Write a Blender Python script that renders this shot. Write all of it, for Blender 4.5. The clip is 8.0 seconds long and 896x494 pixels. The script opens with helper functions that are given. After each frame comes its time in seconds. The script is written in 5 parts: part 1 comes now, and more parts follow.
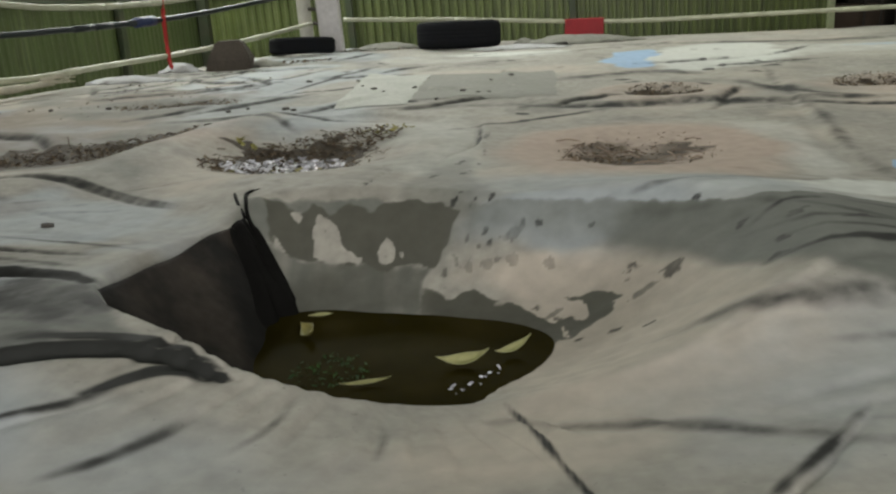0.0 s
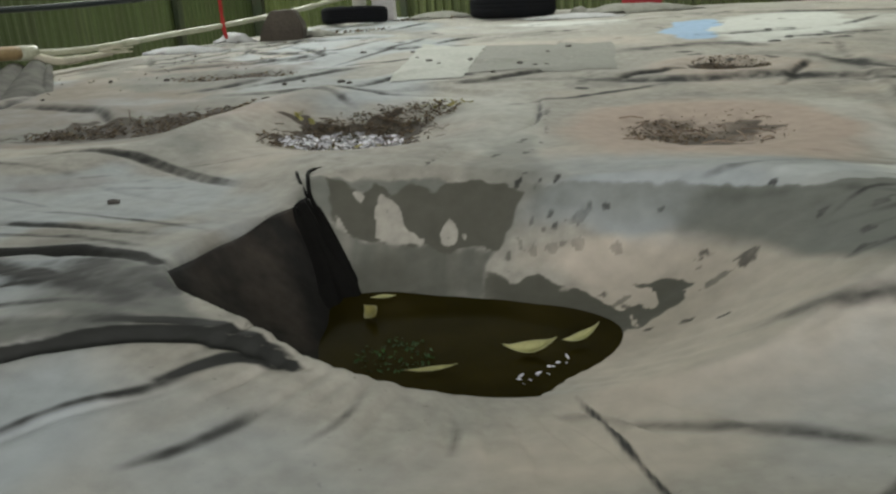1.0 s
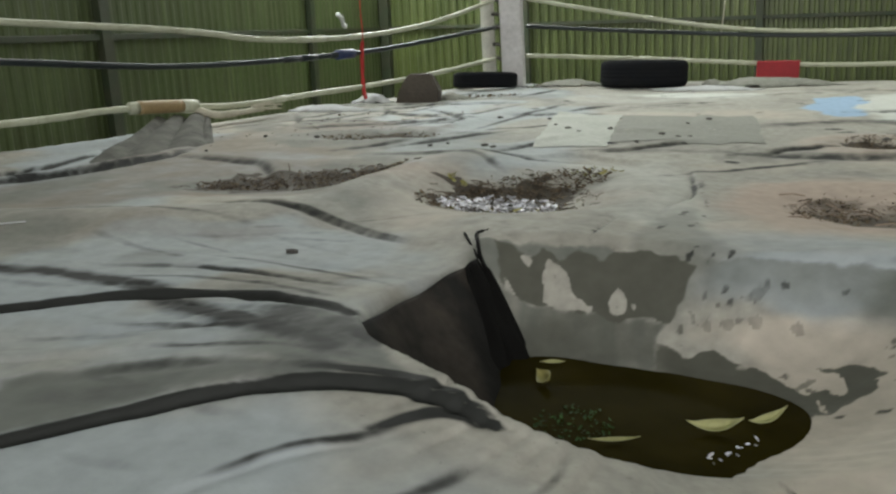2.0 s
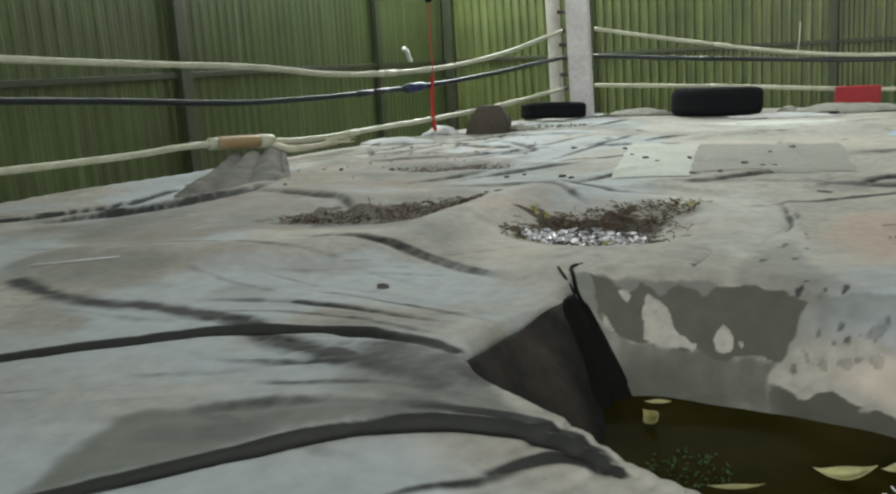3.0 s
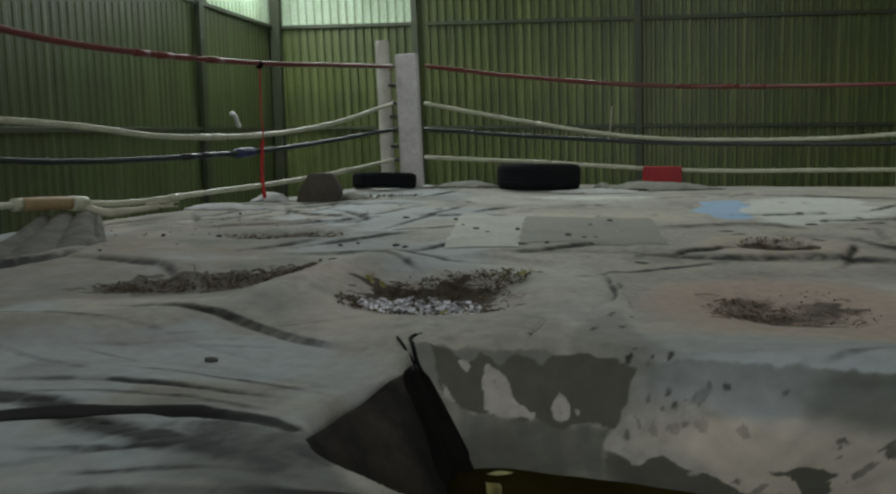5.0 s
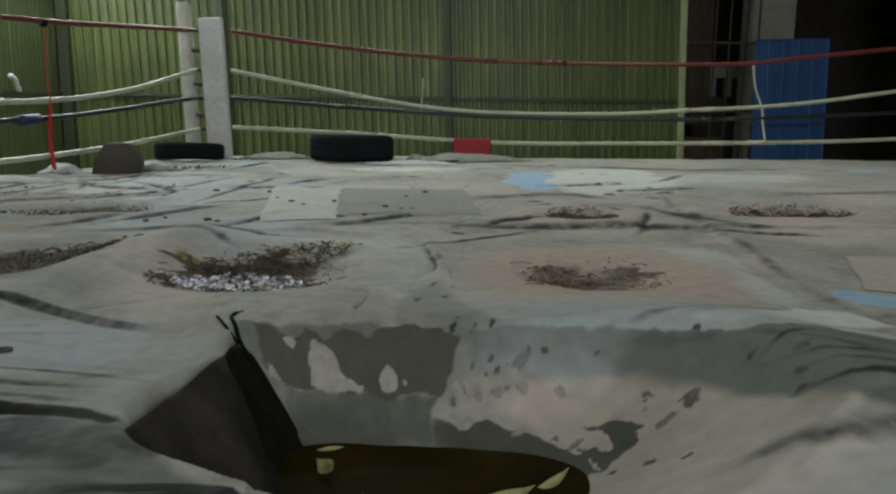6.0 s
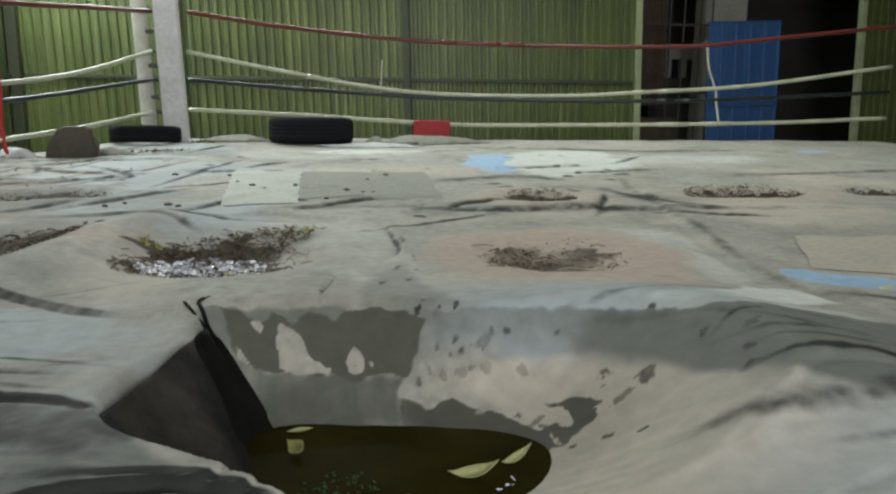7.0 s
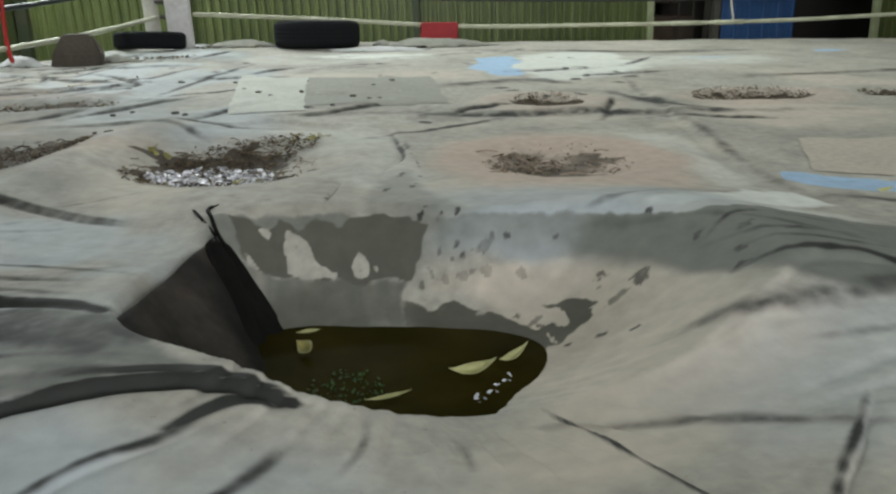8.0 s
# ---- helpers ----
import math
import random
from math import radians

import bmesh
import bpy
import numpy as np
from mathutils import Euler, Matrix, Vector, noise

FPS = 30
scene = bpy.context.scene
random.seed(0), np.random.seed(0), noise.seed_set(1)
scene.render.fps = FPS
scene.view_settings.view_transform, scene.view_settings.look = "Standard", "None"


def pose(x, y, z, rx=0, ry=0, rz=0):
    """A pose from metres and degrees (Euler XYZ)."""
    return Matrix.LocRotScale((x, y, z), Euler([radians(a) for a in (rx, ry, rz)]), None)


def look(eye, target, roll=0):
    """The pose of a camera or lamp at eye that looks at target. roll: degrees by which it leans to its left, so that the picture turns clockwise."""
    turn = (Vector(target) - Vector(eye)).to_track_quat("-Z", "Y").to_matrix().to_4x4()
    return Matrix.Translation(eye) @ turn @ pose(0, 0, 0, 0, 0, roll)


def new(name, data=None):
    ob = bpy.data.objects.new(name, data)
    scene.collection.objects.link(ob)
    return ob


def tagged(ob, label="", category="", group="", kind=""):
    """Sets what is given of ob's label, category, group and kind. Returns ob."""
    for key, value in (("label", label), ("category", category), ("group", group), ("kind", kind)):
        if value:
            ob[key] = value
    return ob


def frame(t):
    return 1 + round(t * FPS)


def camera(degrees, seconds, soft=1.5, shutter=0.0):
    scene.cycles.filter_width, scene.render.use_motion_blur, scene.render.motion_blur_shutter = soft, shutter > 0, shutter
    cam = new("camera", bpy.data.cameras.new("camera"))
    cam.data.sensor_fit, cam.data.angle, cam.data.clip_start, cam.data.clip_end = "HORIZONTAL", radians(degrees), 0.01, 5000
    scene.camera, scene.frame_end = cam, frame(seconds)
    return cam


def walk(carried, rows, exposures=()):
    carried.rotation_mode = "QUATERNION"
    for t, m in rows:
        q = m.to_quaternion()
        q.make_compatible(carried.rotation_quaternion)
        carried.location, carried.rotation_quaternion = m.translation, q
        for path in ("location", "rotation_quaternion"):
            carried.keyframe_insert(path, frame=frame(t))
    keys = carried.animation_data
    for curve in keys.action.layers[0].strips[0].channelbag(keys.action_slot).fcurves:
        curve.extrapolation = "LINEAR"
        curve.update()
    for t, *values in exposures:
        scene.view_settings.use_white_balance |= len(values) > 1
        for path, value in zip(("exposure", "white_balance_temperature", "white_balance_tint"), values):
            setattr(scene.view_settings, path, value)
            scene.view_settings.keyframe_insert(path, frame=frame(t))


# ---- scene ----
cam = camera(58.0, 8.0, 2.4)
PATH = [
    (0, (0.096, 0.073, 0.508), (0.008, 1.976, -0.102), -2.9),
    (0.5, (0.064, 0.111, 0.516), (-0.073, 1.996, -0.139), -3.0),
    (1, (0.054, 0.107, 0.531), (-0.148, 1.978, -0.147), -3.2),
    (1.5, (-0.004, 0.068, 0.548), (-0.317, 1.946, -0.065), -1.7),
    (2, (-0.102, 0.059, 0.552), (-0.548, 1.937, 0.028), -1.8),
    (2.2, (-0.133, 0.061, 0.54), (-0.644, 1.933, 0.057), -2.0),
    (3.3, (-0.198, 0.079, 0.561), (-0.789, 1.942, 0.137), -2.9),
    (3.5, (-0.199, 0.085, 0.553), (-0.765, 1.965, 0.169), -2.5),
    (4, (-0.201, 0.102, 0.551), (-0.629, 2.032, 0.252), -1.8),
    (5.3, (-0.239, 0.116, 0.549), (-0.303, 2.093, 0.254), -0.3),
    (5.5, (-0.246, 0.121, 0.545), (-0.214, 2.094, 0.224), -0.3),
    (6, (-0.258, 0.123, 0.552), (0.029, 2.069, 0.192), 0.7),
    (6.5, (-0.25, 0.113, 0.558), (0.119, 2.042, 0.179), 0.9),
    (7, (-0.275, 0.081, 0.568), (0.109, 2.001, 0.163), 0.7),
    (7.5, (-0.264, 0.059, 0.581), (0.11, 1.957, 0.073), -0.0),
    (8, (-0.258, 0.031, 0.585), (0.086, 1.897, -0.048), -0.1),
]
EXPO = [(0, -0.16, 6800, 13), (1.0, -0.12, 6700, 12), (2.0, -0.08, 6600, 11), (3.4, 0.10, 6450, 10), (3.8, -0.42, 6400, 10), (4.2, -0.98, 6400, 10), (5.4, -1.14, 6400, 11), (5.9, -0.86, 6400, 10), (6.4, -0.22, 6400, 10), (8, 0.07, 6400, 11)]
walk(cam, [(t, look(eye, target, roll)) for t, eye, target, roll in PATH], EXPO)

# ---- light ----
world = bpy.data.worlds.new("overcast_sky")
scene.world = world
world.use_nodes = True
wn = world.node_tree.nodes
sky = wn.new("ShaderNodeTexSky")
sky.sky_type = "NISHITA"
sky.sun_disc = False
sky.sun_elevation, sky.sun_rotation = radians(55), radians(-40)
sky.air_density, sky.dust_density = 1.0, 4.0
world.node_tree.links.new(sky.outputs[0], wn["Background"].inputs[0])
wn["Background"].inputs[1].default_value = 0.12

sun = new("sun", bpy.data.lights.new("sun", "SUN"))
sun.data.energy, sun.data.angle, sun.data.color = 5.0, radians(14), (1.0, 0.97, 0.92)
sun.matrix_world = look((-6, 14, 12), (0, 2, 0))


def window_light(name, eye, target, w, h, watts, colour):
    ob = new(name, bpy.data.lights.new(name, "AREA"))
    ob.data.shape, ob.data.size, ob.data.size_y = "RECTANGLE", w, h
    ob.data.energy, ob.data.color = watts, colour
    ob.matrix_world = look(eye, target)
    return ob


# daylight at milky sheets, plus fill added at an unseen roof light and gateway
window_light("clerestory_light", (-3.75, 10.2, 2.95), (-1.2, 9.9, 0.9), 2.6, 1.5, 320, (0.96, 1.0, 0.98))
# this lamp stands at milky strips added above the view
window_light("clerestory_light", (-4.0, 6.6, 3.40), (0.0, 6.6, 0.8), 5.0, 0.8, 175, (0.96, 1.0, 0.98))
window_light("clerestory_light", (-1.2, 11.3, 3.30), (-1.4, 7.3, 1.2), 5.0, 0.9, 195, (0.97, 1.0, 0.97))
window_light("roof_fill_light", (3.0, 6.6, 3.90), (3.0, 6.6, 0), 1.6, 3.0, 100, (0.97, 1.0, 0.93))
window_light("south_fill_light", (1.8, -4.0, 1.5), (1.6, 6, 0.4), 4.0, 3.0, 400, (1.0, 0.99, 0.97))

# ---- materials ----


def material(name, colour, rough=0.7, metal=0.0, spot=None, scale=6.0, grain=60.0, bump=0.2, amount=0.5, spec=0.4, island=0.0):
    """Two scales of variation: blotches of a second colour, fine grain, and fine relief."""
    m = bpy.data.materials.new(name)
    m.use_nodes = True
    nt = m.node_tree
    n, l = nt.nodes, nt.links
    b = n["Principled BSDF"]
    b.inputs["Roughness"].default_value, b.inputs["Metallic"].default_value = rough, metal
    b.inputs["Specular IOR Level"].default_value = spec
    co = n.new("ShaderNodeTexCoord")
    big = n.new("ShaderNodeTexNoise")
    big.inputs["Scale"].default_value, big.inputs["Detail"].default_value = scale, 6
    fine = n.new("ShaderNodeTexNoise")
    fine.inputs["Scale"].default_value, fine.inputs["Detail"].default_value = grain, 4
    l.new(co.outputs["Object"], big.inputs["Vector"])
    l.new(co.outputs["Object"], fine.inputs["Vector"])
    ramp = n.new("ShaderNodeValToRGB")
    ramp.color_ramp.elements[0].position, ramp.color_ramp.elements[1].position = 0.4, 0.66
    l.new(big.outputs["Fac"], ramp.inputs["Fac"])
    mul = n.new("ShaderNodeMath")
    mul.operation = "MULTIPLY"
    mul.inputs[1].default_value = amount
    l.new(ramp.outputs["Color"], mul.inputs[0])
    mix = n.new("ShaderNodeMix")
    mix.data_type = "RGBA"
    s = spot or tuple(c * 0.55 for c in colour)
    mix.inputs["A"].default_value, mix.inputs["B"].default_value = (*colour, 1), (*s, 1)
    l.new(mul.outputs[0], mix.inputs["Factor"])
    hsv = n.new("ShaderNodeHueSaturation")
    l.new(mix.outputs["Result"], hsv.inputs["Color"])
    mr = n.new("ShaderNodeMapRange")
    mr.inputs["To Min"].default_value, mr.inputs["To Max"].default_value = 0.72, 1.28
    l.new(fine.outputs["Fac"], mr.inputs["Value"])
    if island:
        geo = n.new("ShaderNodeNewGeometry")
        mi = n.new("ShaderNodeMapRange")
        mi.inputs["To Min"].default_value, mi.inputs["To Max"].default_value = 1 - island, 1 + island
        l.new(geo.outputs["Random Per Island"], mi.inputs["Value"])
        mm = n.new("ShaderNodeMath")
        mm.operation = "MULTIPLY"
        l.new(mr.outputs["Result"], mm.inputs[0])
        l.new(mi.outputs["Result"], mm.inputs[1])
        l.new(mm.outputs[0], hsv.inputs["Value"])
    else:
        l.new(mr.outputs["Result"], hsv.inputs["Value"])
    l.new(hsv.outputs["Color"], b.inputs["Base Color"])
    if bump:
        bp = n.new("ShaderNodeBump")
        bp.inputs["Strength"].default_value, bp.inputs["Distance"].default_value = bump, 0.01
        l.new(fine.outputs["Fac"], bp.inputs["Height"])
        l.new(bp.outputs["Normal"], b.inputs["Normal"])
    return m


def sheet_material(name, colour, dirt, drip, dirt_amount=0.7):
    """Painted ribbed steel: vertical drip streaks, rust-brown dirt, each sheet a little different."""
    m = material(name, colour, rough=0.42, spot=dirt, scale=1.3, grain=25, bump=0.08, amount=dirt_amount)
    nt = m.node_tree
    n, l = nt.nodes, nt.links
    b = n["Principled BSDF"]
    src = b.inputs["Base Color"].links[0].from_socket
    co = n.new("ShaderNodeTexCoord")
    mp = n.new("ShaderNodeMapping")
    mp.inputs["Scale"].default_value = (14, 14, 0.55)
    l.new(co.outputs["Object"], mp.inputs["Vector"])
    oi = n.new("ShaderNodeObjectInfo")
    st = n.new("ShaderNodeTexNoise")
    st.noise_dimensions = "4D"
    st.inputs["Scale"].default_value, st.inputs["Detail"].default_value = 1.0, 4
    l.new(mp.outputs["Vector"], st.inputs["Vector"])
    w = n.new("ShaderNodeMath")
    w.operation = "MULTIPLY"
    w.inputs[1].default_value = 40
    l.new(oi.outputs["Random"], w.inputs[0])
    l.new(w.outputs[0], st.inputs["W"])
    r = n.new("ShaderNodeValToRGB")
    r.color_ramp.elements[0].position, r.color_ramp.elements[1].position = 0.52, 0.72
    l.new(st.outputs["Fac"], r.inputs["Fac"])
    f = n.new("ShaderNodeMath")
    f.operation = "MULTIPLY"
    f.inputs[1].default_value = 0.55
    l.new(r.outputs["Color"], f.inputs[0])
    mix = n.new("ShaderNodeMix")
    mix.data_type = "RGBA"
    mix.inputs["B"].default_value = (*drip, 1)
    l.new(f.outputs[0], mix.inputs["Factor"])
    l.new(src, mix.inputs["A"])
    v = n.new("ShaderNodeMapRange")
    v.inputs["To Min"].default_value, v.inputs["To Max"].default_value = 0.82, 1.15
    l.new(oi.outputs["Random"], v.inputs["Value"])
    h = n.new("ShaderNodeHueSaturation")
    l.new(v.outputs["Result"], h.inputs["Value"])
    l.new(mix.outputs["Result"], h.inputs["Color"])
    l.new(h.outputs["Color"], b.inputs["Base Color"])
    return m


def canvas_material():
    """Old grey-green ring canvas; the stains and the painted shade are layers whose shapes are stored on the cloth."""
    m = material("ring_canvas", (0.365, 0.357, 0.313), rough=0.82, spot=(0.24, 0.24, 0.213), scale=1.6, grain=38, bump=0.18, amount=0.6, spec=0.3)
    nt = m.node_tree
    n, l = nt.nodes, nt.links
    b = n["Principled BSDF"]
    src = b.inputs["Base Color"].links[0].from_socket
    co = n.new("ShaderNodeTexCoord")
    mid = n.new("ShaderNodeTexNoise")
    mid.inputs["Scale"].default_value, mid.inputs["Detail"].default_value = 7, 8
    l.new(co.outputs["Object"], mid.inputs["Vector"])
    # trodden-in dirt: soft blotches and small specks
    for size, detail, lo, hi, much, tone in ((3.1, 6, 0.50, 0.72, 0.42, (0.14, 0.137, 0.115)), (11.0, 5, 0.56, 0.74, 0.28, (0.13, 0.125, 0.11)), (70.0, 2, 0.68, 0.76, 0.40, (0.08, 0.075, 0.062)), (5.0, 6, 0.54, 0.74, 0.50, (0.46, 0.45, 0.41))):
        tx = n.new("ShaderNodeTexNoise")
        tx.inputs["Scale"].default_value, tx.inputs["Detail"].default_value = size, detail
        sh = n.new("ShaderNodeVectorMath")
        sh.inputs[1].default_value = (size, 3.7, size * 0.3)
        l.new(co.outputs["Object"], sh.inputs[0])
        l.new(sh.outputs[0], tx.inputs["Vector"])
        rm = n.new("ShaderNodeMapRange")
        rm.interpolation_type = "SMOOTHSTEP"
        rm.inputs["From Min"].default_value, rm.inputs["From Max"].default_value, rm.inputs["To Max"].default_value = lo, hi, much
        l.new(tx.outputs["Fac"], rm.inputs["Value"])
        mx = n.new("ShaderNodeMix")
        mx.data_type = "RGBA"
        mx.inputs["B"].default_value = (*tone, 1)
        l.new(rm.outputs["Result"], mx.inputs["Factor"])
        l.new(src, mx.inputs["A"])
        src = mx.outputs["Result"]
    # the grey and near-black layers also hold the bank's and folds' painted shade
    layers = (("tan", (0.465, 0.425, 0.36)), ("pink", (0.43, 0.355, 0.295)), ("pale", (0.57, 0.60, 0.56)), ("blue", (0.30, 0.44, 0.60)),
              ("cool", (0.365, 0.405, 0.42)), ("brown", (0.20, 0.17, 0.135)), ("film_shade", (0.140, 0.152, 0.134)), ("grime_shade", (0.020, 0.022, 0.020)), ("wet", (0.094, 0.095, 0.078)), ("soil", (0.066, 0.054, 0.039)))
    rough = None
    for name, colour in layers:
        at = n.new("ShaderNodeAttribute")
        at.attribute_name = name
        # ragged edge: the layer's strength meets a fine noise
        add = n.new("ShaderNodeMath")
        add.operation = "MULTIPLY_ADD"
        add.inputs[1].default_value = 0.5
        l.new(mid.outputs["Fac"], add.inputs[0])
        sub = n.new("ShaderNodeMath")
        sub.operation = "ADD"
        add.inputs[2].default_value = -0.25
        l.new(add.outputs[0], sub.inputs[0])
        l.new(at.outputs["Fac"], sub.inputs[1])
        clampn = n.new("ShaderNodeMapRange")
        clampn.interpolation_type = "SMOOTHSTEP"
        lo, hi = {"wet": (0.28, 0.75), "soil": (0.35, 0.65), "blue": (0.35, 0.65), "grime_shade": (0.06, 0.55)}.get(name, (0.15, 1.0))
        clampn.inputs["From Min"].default_value, clampn.inputs["From Max"].default_value = lo, hi
        l.new(sub.outputs[0], clampn.inputs["Value"])
        mix = n.new("ShaderNodeMix")
        mix.data_type = "RGBA"
        mix.inputs["B"].default_value = (*colour, 1)
        l.new(clampn.outputs["Result"], mix.inputs["Factor"])
        l.new(src, mix.inputs["A"])
        src = mix.outputs["Result"]
        if name in ("wet", "film_shade"):
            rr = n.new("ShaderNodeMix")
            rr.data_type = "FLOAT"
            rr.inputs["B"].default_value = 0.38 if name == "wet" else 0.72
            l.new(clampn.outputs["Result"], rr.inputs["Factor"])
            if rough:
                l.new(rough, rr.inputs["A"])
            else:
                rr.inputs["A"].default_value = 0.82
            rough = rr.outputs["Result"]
    grain = n.new("ShaderNodeTexNoise")
    grain.inputs["Scale"].default_value, grain.inputs["Detail"].default_value = 22, 8
    l.new(co.outputs["Object"], grain.inputs["Vector"])
    gm = n.new("ShaderNodeMapRange")
    gm.inputs["To Min"].default_value, gm.inputs["To Max"].default_value = 0.74, 1.24
    l.new(grain.outputs["Fac"], gm.inputs["Value"])
    h = n.new("ShaderNodeHueSaturation")
    l.new(gm.outputs["Result"], h.inputs["Value"])
    l.new(src, h.inputs["Color"])
    l.new(h.outputs["Color"], b.inputs["Base Color"])
    l.new(rough, b.inputs["Roughness"])
    return m


CANVAS = canvas_material()
# torn wet cloth; its shade is put into the near-black colour
FLAP = material("shaded_wet_canvas", (0.020, 0.020, 0.019), rough=0.8, spot=(0.062, 0.054, 0.045), scale=7, grain=50, bump=0.3, amount=0.8, spec=0.03)
HEM = material("black_hem", (0.007, 0.007, 0.0065), rough=0.8, grain=80, bump=0.2, spec=0.06)
WATER = material("murky_water", (0.020, 0.0165, 0.0030), rough=0.10, spot=(0.034, 0.027, 0.006), scale=6, grain=9, bump=0.012, spec=0.008)
DEAD = material("dead_leaves", (0.120, 0.092, 0.058), rough=0.9, spot=(0.060, 0.045, 0.028), scale=14, grain=90, island=0.65)
GREENISH = material("yellowing_leaves", (0.27, 0.25, 0.085), rough=0.55, spot=(0.20, 0.21, 0.06), scale=22, grain=90, island=0.25)
PALELEAF = material("pale_leaf", (0.40, 0.40, 0.19), rough=0.5, spot=(0.15, 0.17, 0.04), scale=32, grain=90)
ALGAE = material("algae", (0.026, 0.075, 0.016), rough=0.6, spot=(0.035, 0.09, 0.014), scale=30, grain=120, island=0.4)
TWIG = material("twigs", (0.11, 0.085, 0.06), rough=0.9, grain=120, island=0.4)
# near-white base: the glints on wet scraps are put into the colour
PLASTIC = material("shiny_plastic_scraps", (0.74, 0.75, 0.80), rough=0.12, spot=(0.22, 0.23, 0.25), scale=30, grain=60, island=0.6, spec=0.8)
STONE = material("dark_pebbles", (0.055, 0.052, 0.046), rough=0.9, grain=70, island=0.4)
RUBBER = material("tyre_rubber", (0.010, 0.011, 0.013), rough=0.9, spot=(0.012, 0.012, 0.012), scale=8, grain=60, bump=0.15, spec=0.06)
RIMPALE = material("pale_bead", (0.45, 0.46, 0.45), rough=0.5, scale=9)
RED = material("red_vinyl", (0.30, 0.012, 0.018), rough=0.6, spot=(0.20, 0.008, 0.012), scale=7, grain=50, bump=0.1)
BLOCK = material("brown_block", (0.070, 0.060, 0.047), rough=0.9, spot=(0.05, 0.042, 0.036), scale=8, grain=40, bump=0.5)
ROPE_W = material("white_tape", (0.42, 0.44, 0.33), rough=0.38, spot=(0.25, 0.25, 0.17), scale=9, grain=50, bump=0.2)
ROPE_R = material("red_tape", (0.125, 0.026, 0.020), rough=0.34, spot=(0.055, 0.018, 0.015), scale=3, grain=40, bump=0.15)
ROPE_D = material("dark_blue_tape", (0.009, 0.014, 0.017), rough=0.40, spot=(0.022, 0.034, 0.030), scale=4, grain=40, bump=0.15)
TAN_TAPE = material("tan_tape", (0.30, 0.22, 0.11), rough=0.5, spot=(0.22, 0.16, 0.08), scale=20)
BLUE_TAPE = material("blue_tape", (0.02, 0.035, 0.10), rough=0.4)
RED_TIE = material("red_string", (0.42, 0.025, 0.022), rough=0.6, bump=0)
FRAY = material("frayed_rope", (0.50, 0.48, 0.38), rough=0.8)
POST = material("worn_white_paint", (0.50, 0.50, 0.44), rough=0.6, spot=(0.27, 0.26, 0.22), scale=5, grain=40, bump=0.2)
PAD = material("grey_white_pad", (0.54, 0.53, 0.53), rough=0.6, spot=(0.36, 0.35, 0.34), scale=4, grain=30, bump=0.15)
IRON = material("dark_iron", (0.05, 0.045, 0.04), rough=0.6, metal=0.3)
SHEET = sheet_material("green_steel_sheet", (0.090, 0.116, 0.034), (0.042, 0.058, 0.024), (0.180, 0.206, 0.092))
SHEET_L = sheet_material("faded_green_sheet", (0.064, 0.092, 0.031), (0.052, 0.058, 0.027), (0.17, 0.21, 0.10))
BLUESHEET = sheet_material("blue_steel_sheet", (0.024, 0.070, 0.185), (0.018, 0.05, 0.13), (0.06, 0.12, 0.24), 0.4)
STEEL = material("dark_green_steel", (0.030, 0.044, 0.022), rough=0.5, spot=(0.06, 0.055, 0.035), scale=6)
JAMB = material("pale_green_jamb", (0.30, 0.34, 0.20), rough=0.5, spot=(0.2, 0.22, 0.13), scale=6)
CONCRETE = material("rough_concrete", (0.27, 0.26, 0.23), rough=0.9, spot=(0.17, 0.165, 0.145), scale=3, grain=35, bump=0.5)
# the annex's gloom is put into this dark plaster colour
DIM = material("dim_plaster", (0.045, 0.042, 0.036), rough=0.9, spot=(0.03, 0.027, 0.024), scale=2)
ROOFM = material("roof_sheet", (0.20, 0.22, 0.19), rough=0.5, spot=(0.13, 0.13, 0.11), scale=2)
SKIRT = material("ring_skirt_boards", (0.12, 0.10, 0.075), rough=0.8, scale=3)
CLOTH = material("pale_scrap_cloth", (0.52, 0.54, 0.54), rough=0.9, spot=(0.36, 0.37, 0.37), scale=9)
GREYCLOTH = material("grey_scrap_cloth", (0.27, 0.275, 0.24), rough=0.9, spot=(0.15, 0.15, 0.13), scale=12)
BROWNBOX = material("brown_carton", (0.075, 0.055, 0.04), rough=0.9, scale=4)


def translucent_material():
    m = material("milky_plastic_sheet", (0.62, 0.72, 0.60), rough=0.35, spot=(0.40, 0.50, 0.36), scale=1.5, grain=30, bump=0.05)
    nt = m.node_tree
    n, l = nt.nodes, nt.links
    b = n["Principled BSDF"]
    tr = n.new("ShaderNodeBsdfTranslucent")
    l.new(b.inputs["Base Color"].links[0].from_socket, tr.inputs["Color"])
    ms = n.new("ShaderNodeMixShader")
    ms.inputs[0].default_value = 0.6
    l.new(b.outputs[0], ms.inputs[1])
    l.new(tr.outputs[0], ms.inputs[2])
    l.new(ms.outputs[0], n["Material Output"].inputs["Surface"])
    return m


MILKY = translucent_material()

# ---- mesh helpers ----


def finish(bm, name, mat, parent=None, label="", smooth=False):
    me = bpy.data.meshes.new(name)
    bmesh.ops.recalc_face_normals(bm, faces=bm.faces)
    for f in bm.faces:
        f.smooth = smooth
    bm.to_mesh(me)
    bm.free()
    me.materials.append(mat)
    ob = new(name, me)
    if parent:
        ob.parent = parent
    if label:
        ob["label"] = label
    return ob


def part(name, bm, mat, parent, label="", smooth=False):
    return finish(bm, name, mat, parent, label, smooth)


def thing(name, at, label, category, group="", kind=""):
    ob = new(name)
    ob.matrix_world = at if isinstance(at, Matrix) else Matrix.Translation(at)
    return tagged(ob, label, category, group, kind)


